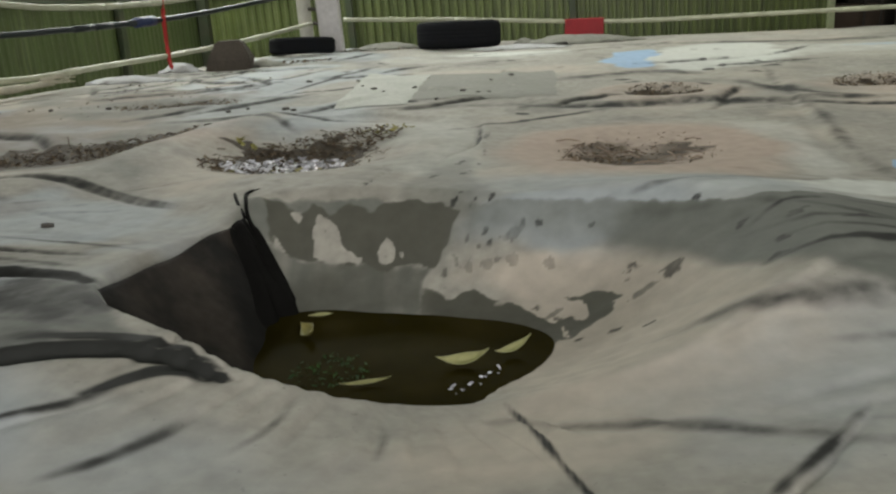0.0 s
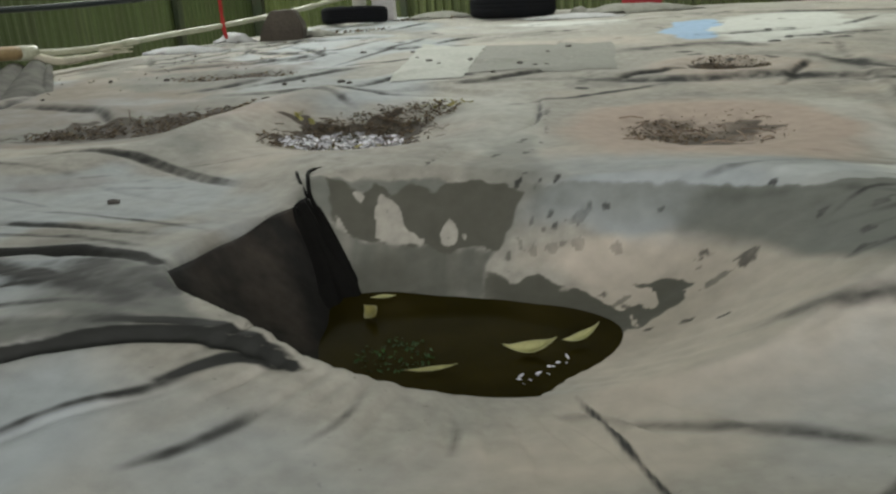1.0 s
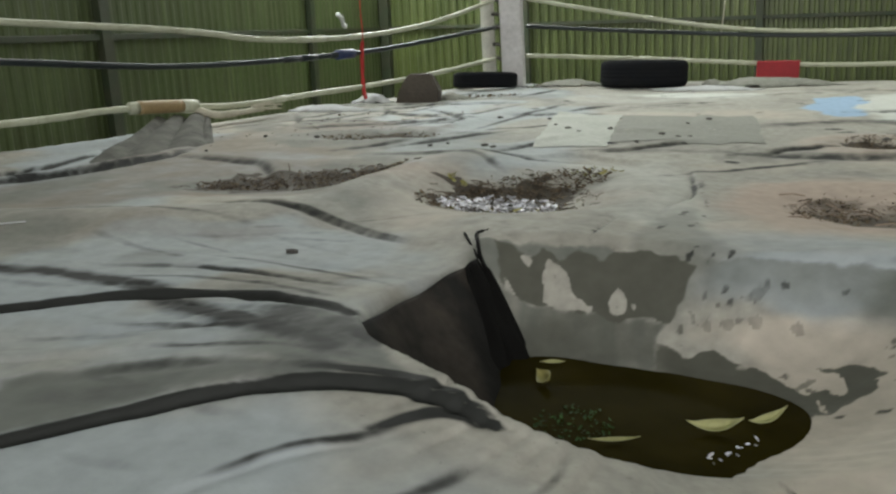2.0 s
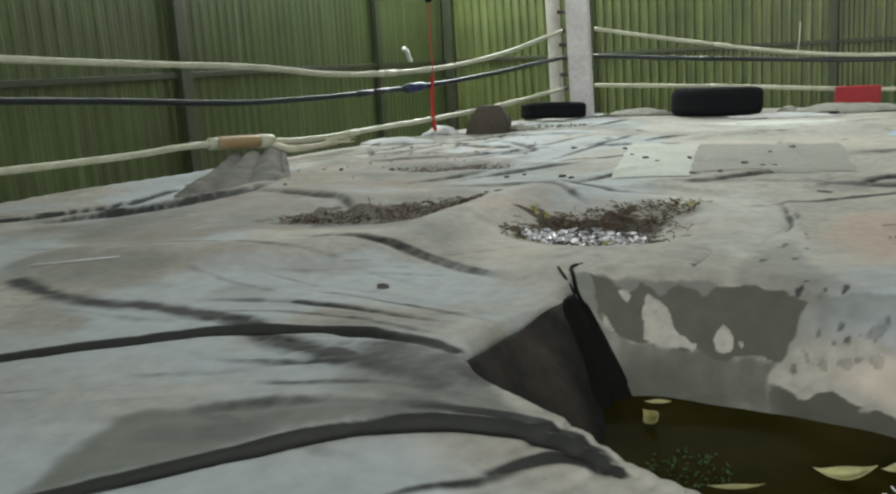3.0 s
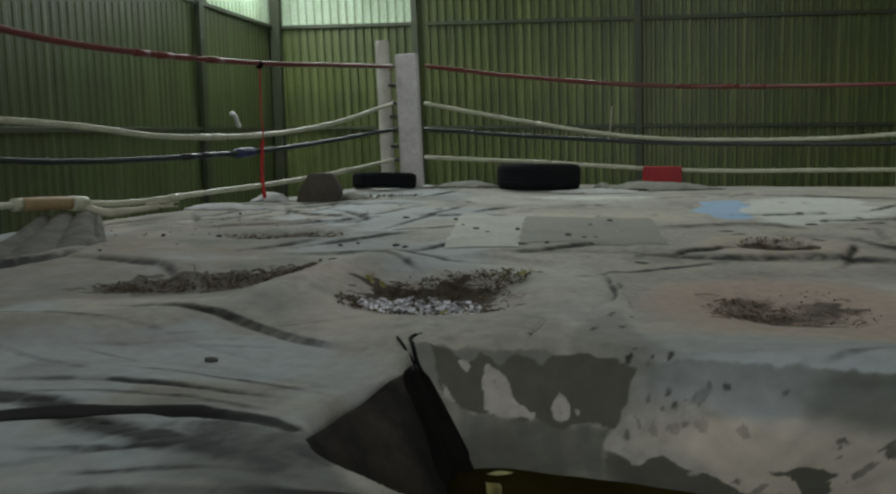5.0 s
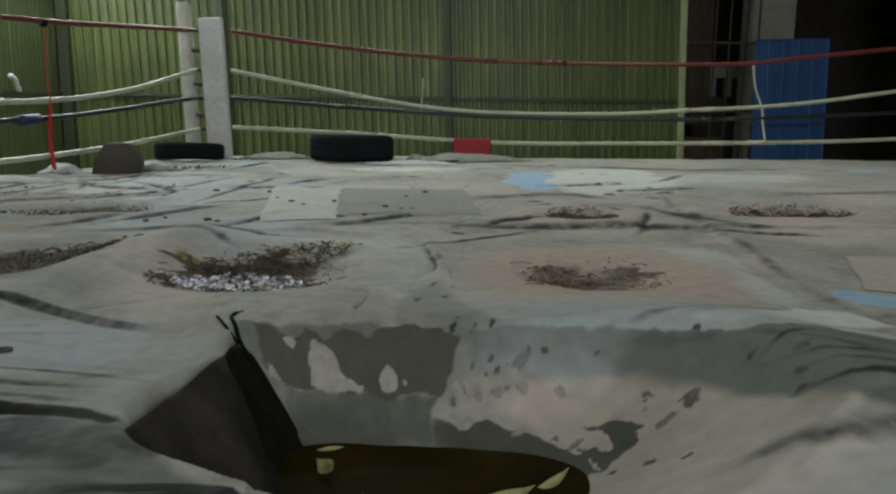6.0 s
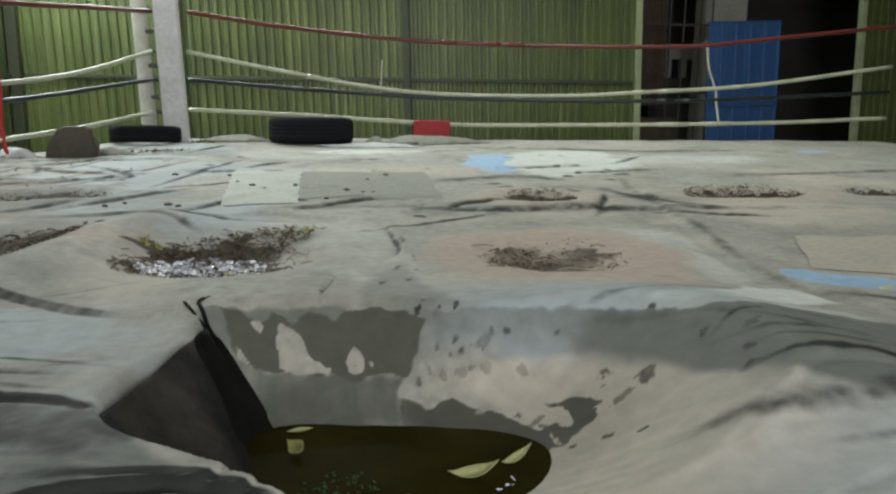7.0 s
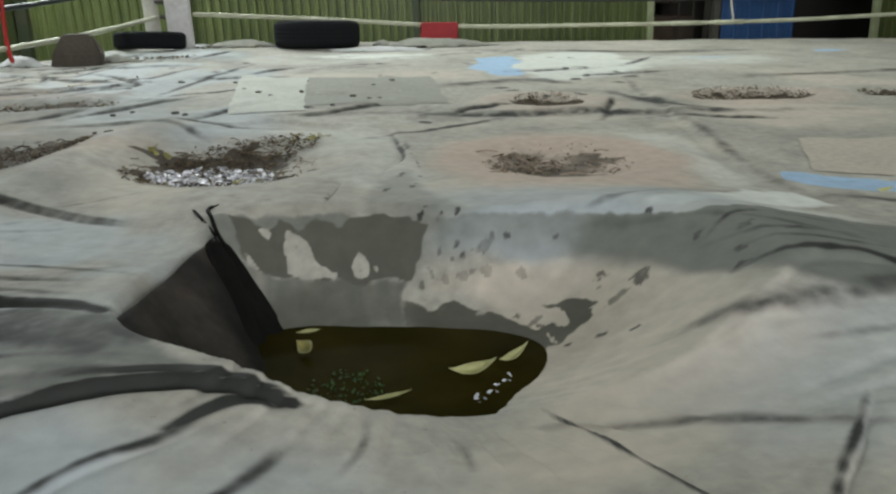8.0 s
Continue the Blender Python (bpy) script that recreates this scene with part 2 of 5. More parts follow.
def box(bm, lo, hi, bevel=0.0, m=None):
    lo, hi = Vector(lo), Vector(hi)
    r = bmesh.ops.create_cube(bm, size=1.0)
    vs = r["verts"]
    for v in vs:
        v.co = Vector((lo[i] + (v.co[i] + 0.5) * (hi[i] - lo[i]) for i in range(3)))
    if bevel:
        es = list({e for v in vs for e in v.link_edges})
        out = bmesh.ops.bevel(bm, geom=es, offset=bevel, segments=2, affect="EDGES", profile=0.6)
        vs = list({v for f in out["faces"] for v in f.verts} | {v for v in vs if v.is_valid})
    if m is not None:
        bmesh.ops.transform(bm, matrix=m, verts=[v for v in vs if v.is_valid])
    return bm


def boxed(lo, hi, bevel=0.0, m=None):
    return box(bmesh.new(), lo, hi, bevel, m)


def tube(bm, pts, radius, sides=8, caps=True):
    """A round bar along a line of points; radius is a number or one for each point."""
    pts = [Vector(p) for p in pts]
    rs = radius if isinstance(radius, (list, tuple)) else [radius] * len(pts)
    rings = []
    for i, p in enumerate(pts):
        d = (pts[min(i + 1, len(pts) - 1)] - pts[max(i - 1, 0)]).normalized()
        a = d.cross(Vector((0, 0, 1)))
        if a.length < 1e-3:
            a = d.cross(Vector((0, 1, 0)))
        a.normalize()
        b = a.cross(d)
        rings.append([bm.verts.new(p + rs[i] * (math.cos(2 * math.pi * k / sides) * a + math.sin(2 * math.pi * k / sides) * b)) for k in range(sides)])
    for r0, r1 in zip(rings, rings[1:]):
        for k in range(sides):
            bm.faces.new((r0[k], r0[(k + 1) % sides], r1[(k + 1) % sides], r1[k]))
    if caps:
        bm.faces.new(rings[0][::-1])
        bm.faces.new(rings[-1])
    return bm


def curve(pts, n):
    """A smooth line through the points (Catmull-Rom), n steps between each pair."""
    pts = [Vector(p) for p in pts]
    ext = [2 * pts[0] - pts[1]] + pts + [2 * pts[-1] - pts[-2]]
    out = []
    for i in range(1, len(ext) - 2):
        a, b, c, d = ext[i - 1:i + 3]
        for k in range(n):
            t = k / n
            out.append(0.5 * ((2 * b) + (c - a) * t + (2 * a - 5 * b + 4 * c - d) * t * t + (3 * b - a - 3 * c + d) * t ** 3))
    return out + [pts[-1]]


def lathe(bm, profile, segs, m=None):
    rings = []
    for k in range(segs):
        a = 2 * math.pi * k / segs
        rings.append([bm.verts.new((r * math.cos(a), r * math.sin(a), z)) for r, z in profile])
    for k in range(segs):
        r0, r1 = rings[k], rings[(k + 1) % segs]
        for i in range(len(profile)):
            j = (i + 1) % len(profile)
            bm.faces.new((r0[i], r1[i], r1[j], r0[j]))
    if m is not None:
        bmesh.ops.transform(bm, matrix=m, verts=bm.verts)
    return bm


# smooth value noise on a lattice, for the cloth
LATTICE = np.random.RandomState(7).rand(256, 256)


def vnoise(x, y):
    xi, yi = np.floor(x).astype(int), np.floor(y).astype(int)
    fx, fy = x - xi, y - yi
    fx, fy = fx * fx * (3 - 2 * fx), fy * fy * (3 - 2 * fy)
    a, b = LATTICE[xi % 256, yi % 256], LATTICE[(xi + 1) % 256, yi % 256]
    c, d = LATTICE[xi % 256, (yi + 1) % 256], LATTICE[(xi + 1) % 256, (yi + 1) % 256]
    return (a * (1 - fx) + b * fx) * (1 - fy) + (c * (1 - fx) + d * fx) * fy


def fbm(x, y, scale, octaves=4, shift=0.0):
    x, y = x / scale + 31.7 + shift, y / scale + 17.3 - shift
    s, a, t = 0, 1.0, 0
    for _ in range(octaves):
        s, t = s + a * vnoise(x, y), t + a
        x, y, a = x * 2.03 + 5.1, y * 2.03 + 9.7, a * 0.5
    return s / t


def step(a, b, x):
    t = np.clip((x - a) / (b - a), 0, 1)
    return t * t * (3 - 2 * t)


def line_field(x, y, pts):
    """Distance to a line of points, the side on which it lies (+ left of the way along), and how far along (0 to 1)."""
    p = [Vector((a, b, 0)) for a, b in pts]
    p = [(v.x, v.y) for v in (curve(p, 5) if len(p) > 2 else p)]
    best = np.full(np.shape(x), 1e9)
    side, along = np.zeros(np.shape(x)), np.zeros(np.shape(x))
    n = len(p) - 1
    for i, ((ax, ay), (bx, by)) in enumerate(zip(p, p[1:])):
        dx, dy = bx - ax, by - ay
        t = np.clip(((x - ax) * dx + (y - ay) * dy) / (dx * dx + dy * dy), 0, 1)
        ex, ey = x - ax - t * dx, y - ay - t * dy
        d = np.hypot(ex, ey)
        near = d < best
        best = np.where(near, d, best)
        side = np.where(near, np.sign(dx * ey - dy * ex), side)
        along = np.where(near, (i + t) / n, along)
    return best, side, along


def area(x, y, pts, soft=0.02, rag=0.0, seed=0):
    """A closed stain: 1 inside the outline, 0 outside, with a soft and ragged edge."""
    out = np.zeros(len(x))
    m = 0.15 + 2 * soft + rag
    near = np.nonzero((x > min(p[0] for p in pts) - m) & (x < max(p[0] for p in pts) + m) & (y > min(p[1] for p in pts) - m) & (y < max(p[1] for p in pts) + m))[0]
    px, py = x[near], y[near]
    d, inside = np.full(len(near), 1e9), np.zeros(len(near), bool)
    for (ax, ay), (bx, by) in zip(pts, pts[1:] + pts[:1]):
        dx, dy = bx - ax, by - ay
        t = np.clip(((px - ax) * dx + (py - ay) * dy) / (dx * dx + dy * dy + 1e-12), 0, 1)
        d = np.minimum(d, np.hypot(px - ax - t * dx, py - ay - t * dy))
        if ay != by:
            inside ^= ((ay > py) != (by > py)) & (px < ax + (py - ay) * dx / dy)
    sd = np.where(inside, d, -d) + 2 * rag * (fbm(px, py, max(0.02, 2.5 * rag), 4, 120 + seed) - 0.5)
    out[near] = step(-soft, soft, sd)
    return out


# ---- the ring's platform and canvas ----
FLOOR_Z = -0.9
BL, BR, FR, FL = (-1.62, 8.16), (5.75, 7.50), (6.1, -1.15), (-4.15, 1.2)
HX, HY = -0.06, 1.50  # middle of the big hole
WATER_Z = -0.165
# way round the hole: degrees, waterline radius, rim radius, rim height
RIM = ((0, 0.268, 0.80, 0.07), (12, 0.280, 0.78, 0.07), (30, 0.242, 0.74, 0.07), (50, 0.197, 0.565, 0.047), (60, 0.186, 0.48, 0.035), (90, 0.180, 0.54, 0.035), (115, 0.220, 0.60, 0.045), (130, 0.305, 0.66, 0.045),
       (143, 0.36, 0.545, 0.008), (168, 0.41, 0.53, 0.030), (192, 0.44, 0.555, 0.046), (219, 0.375, 0.445, 0.026), (246, 0.31, 0.40, -0.03), (270, 0.27, 0.34, -0.085),
       (297, 0.22, 0.31, -0.125), (320, 0.19, 0.46, -0.07), (340, 0.228, 0.66, 0.01), (360, 0.268, 0.80, 0.07))
# folds of the cloth: line, height, width ahead of it, width behind it, depth of the groove at its foot
FOLDS = (
    (((-1.75, 1.26), (-1.57, 1.365), (-1.43, 1.455), (-1.32, 1.525), (-1.20, 1.575), (-1.07, 1.585), (-0.89, 1.58), (-0.72, 1.505), (-0.62, 1.43)), 0.010, 0.012, 0.12, 0.018),
    (((-1.10, 0.86), (-0.90, 1.03), (-0.83, 1.08), (-0.77, 1.12), (-0.70, 1.15), (-0.63, 1.162), (-0.53, 1.175), (-0.43, 1.168), (-0.354, 1.153), (-0.291, 1.133)), 0.015, 0.011, 0.09, 0.022),
    (((-1.40, 0.98), (-1.19, 1.09), (-1.02, 1.19), (-0.90, 1.23), (-0.74, 1.24), (-0.62, 1.21), (-0.50, 1.19)), 0.007, 0.018, 0.07, 0.002),
    (((-1.41, 1.79), (-1.22, 1.81), (-1.03, 1.77), (-0.83, 1.70), (-0.68, 1.61)), 0.006, 0.012, 0.10, 0.006),
    (((-1.00, 1.88), (-0.80, 1.82), (-0.62, 1.70)), 0.005, 0.012, 0.07, 0.004),
    (((-1.45, 2.44), (-1.25, 2.40), (-1.03, 2.33), (-0.80, 2.15), (-0.62, 2.02)), 0.009, 0.018, 0.08, 0.006),
    (((-0.70, 0.84), (-0.63, 0.918), (-0.56, 0.986), (-0.475, 1.035), (-0.35, 1.128)), 0.006, 0.012, 0.06, 0.004),
    (((0.235, 0.70), (0.199, 0.845), (0.17, 0.982), (0.148, 1.10), (0.12, 1.20)), 0.006, 0.008, 0.07, 0.0055),
    (((0.30, 0.70), (0.398, 0.814), (0.484, 0.901), (0.583, 1.009)), 0.005, 0.009, 0.05, 0.005),
    (((0.40, 1.33), (0.55, 1.29), (0.70, 1.29), (1.05, 1.34)), 0.009, 0.025, 0.07, 0.003),
    (((0.54, 1.41), (0.67, 1.42), (0.85, 1.425), (1.1, 1.40)), 0.008, 0.016, 0.05, 0.004),
    (((-0.62, 3.30), (-0.40, 3.60), (-0.10, 3.40), (0.05, 3.25)), 0.013, 0.03, 0.12, 0.004),
    (((-1.20, 3.55), (-0.85, 3.50), (-0.55, 3.12)), 0.013, 0.03, 0.12, 0.006),
    (((-2.2, 3.5), (-1.7, 3.3), (-1.45, 3.0)), 0.020, 0.03, 0.10, 0.006),
    (((-1.5, 5.6), (-1.1, 4.9), (-1.3, 4.2)), 0.014, 0.03, 0.10, 0.008),
    (((-0.6, 5.9), (-0.95, 5.1), (-1.2, 4.4)), 0.016, 0.03, 0.08, 0.006),
    (((-1.9, 5.9), (-1.7, 5.2), (-1.9, 4.6)), 0.013, 0.03, 0.08, 0.008),
    (((-2.4, 5.4), (-2.1, 4.7), (-2.2, 4.1)), 0.013, 0.03, 0.08, 0.008),
    (((0.20, 4.4), (0.45, 3.75), (1.2, 3.55), (2.6, 3.3)), 0.013, 0.05, 0.16, 0.004),
    (((0.30, 5.2), (0.24, 4.6), (0.35, 4.2)), 0.014, 0.03, 0.08, 0.006),
    (((1.74, 4.75), (1.50, 3.75), (1.33, 3.05), (1.19, 2.48), (1.20, 2.10), (1.26, 1.80)), 0.010, 0.03, 0.12, 0.004),
    (((0.12, 3.3), (0.10, 2.7), (0.00, 2.45)), 0.010, 0.014, 0.05, 0.006),
    (((-0.14, 2.30), (-0.17, 2.14), (-0.20, 2.04)), 0.008, 0.008, 0.03, 0.008),
    (((-3.2, 2.62), (-2.85, 2.78), (-2.66, 3.10), (-2.68, 3.6), (-2.86, 4.2)), 0.020, 0.016, 0.06, 0.014),
    (((-2.75, 2.72), (-2.55, 2.88), (-2.38, 3.12), (-2.28, 3.45), (-2.30, 3.75)), 0.030, 0.020, 0.07, 0.014),
)
# finer wrinkles that fan out from the torn corner, from the near rim, and across the far cloth
wr = np.random.RandomState(12)
SMALL = []
for k in range(20):
    a = radians(wr.uniform(140, 212))
    r0, r1 = wr.uniform(0.06, 0.25), wr.uniform(0.35, 0.95)
    cx, cy = -0.58 + wr.uniform(-0.05, 0.03), 1.42 + wr.uniform(-0.15, 0.40)
    SMALL.append((((cx + r1 * math.cos(a), cy + r1 * math.sin(a) * 0.8), (cx + r0 * math.cos(a), cy + r0 * math.sin(a) * 0.8)), wr.uniform(0.002, 0.005), 0.012, 0.05, 0.002))
for k in range(16):
    a = radians(225 + k * 5.5 + wr.uniform(-2, 2))
    r0, r1 = 0.36, wr.uniform(0.48, 0.66)
    p, q = (HX + r1 * math.cos(a), HY + r1 * math.sin(a)), (HX + r0 * math.cos(a), HY + r0 * math.sin(a))
    SMALL.append(((p, q), wr.uniform(0.005, 0.011), 0.008, 0.026, 0.004))
for k in range(26):
    cx, cy, a, l = wr.uniform(-2.4, 2.2), wr.uniform(3.3, 7.0), radians(wr.uniform(-30, 75)), wr.uniform(0.15, 0.5)
    SMALL.append((((cx - l * math.cos(a), cy - l * math.sin(a)), (cx + l * math.cos(a), cy + l * math.sin(a))), wr.uniform(0.006, 0.014), 0.026, 0.11, 0.007))
for k in range(10):
    cx, cy, a, l = wr.uniform(0.5, 1.3), wr.uniform(0.8, 1.7), radians(wr.uniform(5, 35)), wr.uniform(0.1, 0.3)
    SMALL.append((((cx - l * math.cos(a), cy - l * math.sin(a)), (cx + l * math.cos(a), cy + l * math.sin(a))), wr.uniform(0.004, 0.009), 0.014, 0.05, 0.003))
ALL_FOLDS = FOLDS + tuple(SMALL)
# hollows with rubbish in them: middle, half sizes, turn, depth
HOLLOWS = ((-1.38, 2.95, 0.46, 0.26, 28, 0.022), (-0.52, 2.76, 0.32, 0.36, 20, 0.050), (0.58, 2.60, 0.30, 0.27, 0, 0.025),
           (0.97, 3.92, 0.20, 0.20, 0, 0.03), (2.08, 3.92, 0.34, 0.17, 0, 0.03), (-1.42, 4.15, 0.34, 0.16, 10, 0.03), (2.95, 3.85, 0.3, 0.16, 0, 0.03))


def ellipse(x, y, cx, cy, ax, ay, turn=0.0):
    c, s = math.cos(radians(turn)), math.sin(radians(turn))
    dx, dy = x - cx, y - cy
    return np.hypot((c * dx + s * dy) / ax, (-s * dx + c * dy) / ay)


def outside(x, y):
    """How far a place lies outside the ring's four sides."""
    d = np.full(np.shape(x), -1e9)
    quad = (FL, FR, BR, BL)
    for (ax, ay), (bx, by) in zip(quad, quad[1:] + quad[:1]):
        length = math.hypot(bx - ax, by - ay)
        d = np.maximum(d, ((x - ax) * (by - ay) - (y - ay) * (bx - ax)) / length)
    return d


def hole(x, y):
    """Polar place in the big hole: distance, waterline, rim radius and rim height there."""
    a = np.degrees(np.arctan2(y - HY, x - HX)) % 360
    r = np.hypot(x - HX, y - HY)
    t = np.array(RIM)
    out = []
    for k in (1, 2, 3):
        soft = sum(np.interp((a + o) % 360, t[:, 0], t[:, k]) for o in (-7, -3, 0, 3, 7)) / 5
        out.append(soft)
    return (r, *out)


def ground(x, y):
    """Height of the canvas."""
    z = 0.035 * (fbm(x, y, 1.1, 3) - 0.5) + 0.012 * (fbm(x, y, 0.3, 3, 4) - 0.5) + 0.004 * (fbm(x, y, 0.07, 3, 9) - 0.5)
    r, rw, rr, hz = hole(x, y)
    calm = step(0, 0.4, r - rr * 0.8)
    z = z * (0.35 + 0.65 * calm)
    # pillows of padding under the cloth
    d, s, _ = line_field(x, y, ((-2.1, 2.12), (-1.4, 2.25), (-1.03, 2.6), (-0.92, 3.1), (-0.8, 3.4)))
    z = z + 0.034 * np.exp(-(d / 0.16) ** 2)
    for cx, cy, ax, ay, turn, deep in HOLLOWS:
        e = ellipse(x, y, cx, cy, ax, ay, turn)
        z = z - deep * (1 - step(0.35, 1.15, e)) + 0.4 * deep * np.exp(-((e - 1.45) / 0.35) ** 2)
    wob = 0.010 * (fbm(x, y, 0.10, 3, 2) - 0.5)
    for pts, h, wn, wf, groove in ALL_FOLDS:
        far_off = 3 * wf
        near = np.nonzero((x > min(p[0] for p in pts) - far_off) & (x < max(p[0] for p in pts) + far_off) & (y > min(p[1] for p in pts) - far_off) & (y < max(p[1] for p in pts) + far_off))[0]
        if not len(near):
            continue
        d, s, t = line_field(x[near], y[near], pts)
        d = d + wob[near] * (0.2 if groove > 0.015 else 1.2)
        fade = np.sin(np.pi * np.clip(t * 0.9 + 0.05, 0, 1)) ** 0.7
        sd = d * s
        up = np.where(sd > 0, np.exp(-(d / wf) ** 2), np.exp(-(d / wn) ** 2))
        z[near] += fade * (h * up - groove * np.exp(-((sd + 1.7 * wn) / (0.8 * wn)) ** 2))
    # the big hole: bank, rim, and the cloth round it
    far = np.exp(-(np.maximum(r - rr, 0) / 0.30) ** 2)
    z = z * (1 - 0.35 * far) + hz * far
    t = np.clip((r - rw) / np.maximum(rr - rw, 0.02), 0, 1)
    # crinkles that run down into the hole
    ang = np.arctan2(y - HY, x - HX)
    crink = 0.0018 * np.sin(ang * 46 + 5 * fbm(x, y, 0.25, 2, 3)) * np.exp(-((t - 0.45) / 0.4) ** 2) * (0.3 + vnoise(ang * 3 + 20, r * 3))
    prof = step(-0.12, 1.12, t ** 0.95 * (1 - 0.25 * (1 - t))) / step(-0.12, 1.12, 1.0)
    bank = (WATER_Z - 0.01) + (hz - WATER_Z + 0.01) * prof
    z = np.where(r < rr, bank + (z - hz) * t ** 2, z)
    z = z + np.where(r < rr, crink * np.sin(np.pi * np.clip(t, 0, 1)), crink * np.exp(-((r - rr) / 0.10) ** 2) * 0.6)
    z = np.where(r < rw, WATER_Z - 0.01 - 0.06 * (1 - (r / np.maximum(rw, 0.01)) ** 2), z)
    out = outside(x, y)
    z = z - np.where(out > -0.02, np.minimum(0.28, (out + 0.02) * 2.6), 0)
    return z


def height(x, y):
    return float(ground(np.array([float(x)]), np.array([float(y)]))[0])


def spread(lo, hi, a, b, fine, grow):
    """Grid lines, fine between a and b and wider beyond."""
    mid = list(np.arange(a, b, fine))
    left, right, s = [], [], fine
    v = a
    while v > lo:
        s *= grow
        v -= s
        left.append(v)
    v, s = mid[-1], fine
    while v < hi:
        s *= grow
        v += s
        right.append(v)
    return np.array(left[::-1] + mid + right)


def build_canvas():
    gx = spread(-4.3, 6.3, -1.05, 1.05, 0.0065, 1.014)
    gy = spread(-1.2, 8.4, 0.72, 2.45, 0.0065, 1.009)
    nx, ny = len(gx), len(gy)
    x, y = np.meshgrid(gx, gy, indexing="ij")
    x, y = x.ravel(), y.ravel()
    z = ground(x, y)
    out = outside(x, y)
    i = np.arange(nx * ny).reshape(nx, ny)
    quads = np.stack([i[:-1, :-1].ravel(), i[1:, :-1].ravel(), i[1:, 1:].ravel(), i[:-1, 1:].ravel()], 1)
    quads = quads[(out[quads] < 0.16).all(1)]
    used, inv = np.unique(quads, return_inverse=True)
    quads = inv.reshape(quads.shape)
    x, y, z = x[used], y[used], z[used]
    me = bpy.data.meshes.new("ring_canvas")
    me.from_pydata(np.stack([x, y, z], 1).tolist(), [], quads.tolist())
    me.polygons.foreach_set("use_smooth", np.ones(len(quads), bool))
    r, rw, rr, hz = hole(x, y)
    t = np.clip((r - rw) / np.maximum(rr - rw, 0.02), 0, 1.4)
    layer = {}
    n1, n2, n3 = fbm(x, y, 0.9, 4, 1), fbm(x, y, 0.09, 4, 6), fbm(x, y, 0.25, 4, 11)
    # sand and old dirt
    layer["tan"] = step(0.50, 0.72, n1) * 0.7 + 0.95 * step(1.0, 0.4, ellipse(x, y, 0.30, 1.50, 0.44, 0.34)) + 0.8 * step(1.0, 0.3, ellipse(x, y, 0.45, 2.2, 0.9, 0.25)) + 1.0 * step(1.1, 0.3, ellipse(x, y, 0.35, 1.15, 0.50, 0.24, 20)) + 0.5 * step(1.0, 0.2, ellipse(x, y, 0.0, 0.92, 0.35, 0.14)) \
        + 0.55 * step(1.1, 0.3, ellipse(x, y, -1.5, 2.55, 0.6, 0.3)) + 0.45 * step(1.0, 0.3, ellipse(x, y, 2.0, 3.3, 1.1, 0.5))
    layer["pink"] = 0.95 * step(1.30, 0.62, ellipse(x, y, 0.60, 2.58, 0.48, 0.52) + 0.5 * (n3 - 0.5)) + 0.25 * step(0.14, 0.0, np.abs(ellipse(x, y, 0.60, 2.60, 0.36, 0.36) - 0.98 + 0.3 * (n3 - 0.5))) + 0.6 * step(1.5, 0.8, ellipse(x, y, 0.97, 3.9, 0.36, 0.36)) \
        + 0.6 * step(1.4, 0.7, ellipse(x, y, 2.1, 3.85, 0.5, 0.34)) + 0.55 * step(1.5, 0.8, ellipse(x, y, -1.38, 2.95, 0.5, 0.34, 28)) + 0.35 * step(1.6, 0.9, ellipse(x, y, -0.5, 2.8, 0.42, 0.42))
    band = lambda cx, cy, ax, ay, turn=0, soft=0.12, rag=0.35: step(1 + soft, 1 - soft, ellipse(x, y, cx, cy, ax, ay, turn) + rag * (n2 - 0.5))
    box_ = lambda x0, x1, y0, y1: step(0, 0.05, x - x0 + 0.05 * (n2 - .5)) * step(0, 0.05, x1 - x) * step(0, 0.08, y - y0 + 0.1 * (n2 - .5)) * step(0, 0.08, y1 - y)
    layer["pale"] = 0.8 * area(x, y, ((1.10, 5.45), (1.50, 6.45), (1.95, 6.70), (2.35, 6.50), (2.15, 5.6), (1.90, 4.90), (1.45, 4.70), (1.14, 4.75)), 0.10, 0.12) + 0.55 * area(x, y, ((2.3, 6.3), (3.4, 6.1), (3.3, 5.4), (2.0, 5.2)), 0.2, 0.2, 1) \
        + 0.95 * area(x, y, ((0.56, 1.835), (0.72, 1.90), (0.86, 2.00), (1.00, 2.10), (1.13, 2.06), (1.16, 1.92), (1.06, 1.87), (0.92, 1.855), (0.79, 1.825), (0.65, 1.785)), 0.022, 0.02, 2) \
        + 0.55 * area(x, y, ((0.95, 3.05), (1.22, 2.95), (1.12, 2.40), (1.10, 2.12), (0.85, 2.05), (0.98, 2.45)), 0.08, 0.08, 3) + 0.5 * area(x, y, ((-0.55, 3.3), (0.05, 3.45), (0.15, 2.6), (0.05, 2.15), (-0.25, 2.2), (-0.12, 2.75)), 0.12, 0.1, 4) \
        + 0.45 * band(0.4, 6.6, 0.5, 0.2) + 0.35 * band(-3.15, 4.0, 0.18, 0.7, 20) + 0.4 * band(0.0, 6.4, 0.9, 0.5, 0, 0.5)
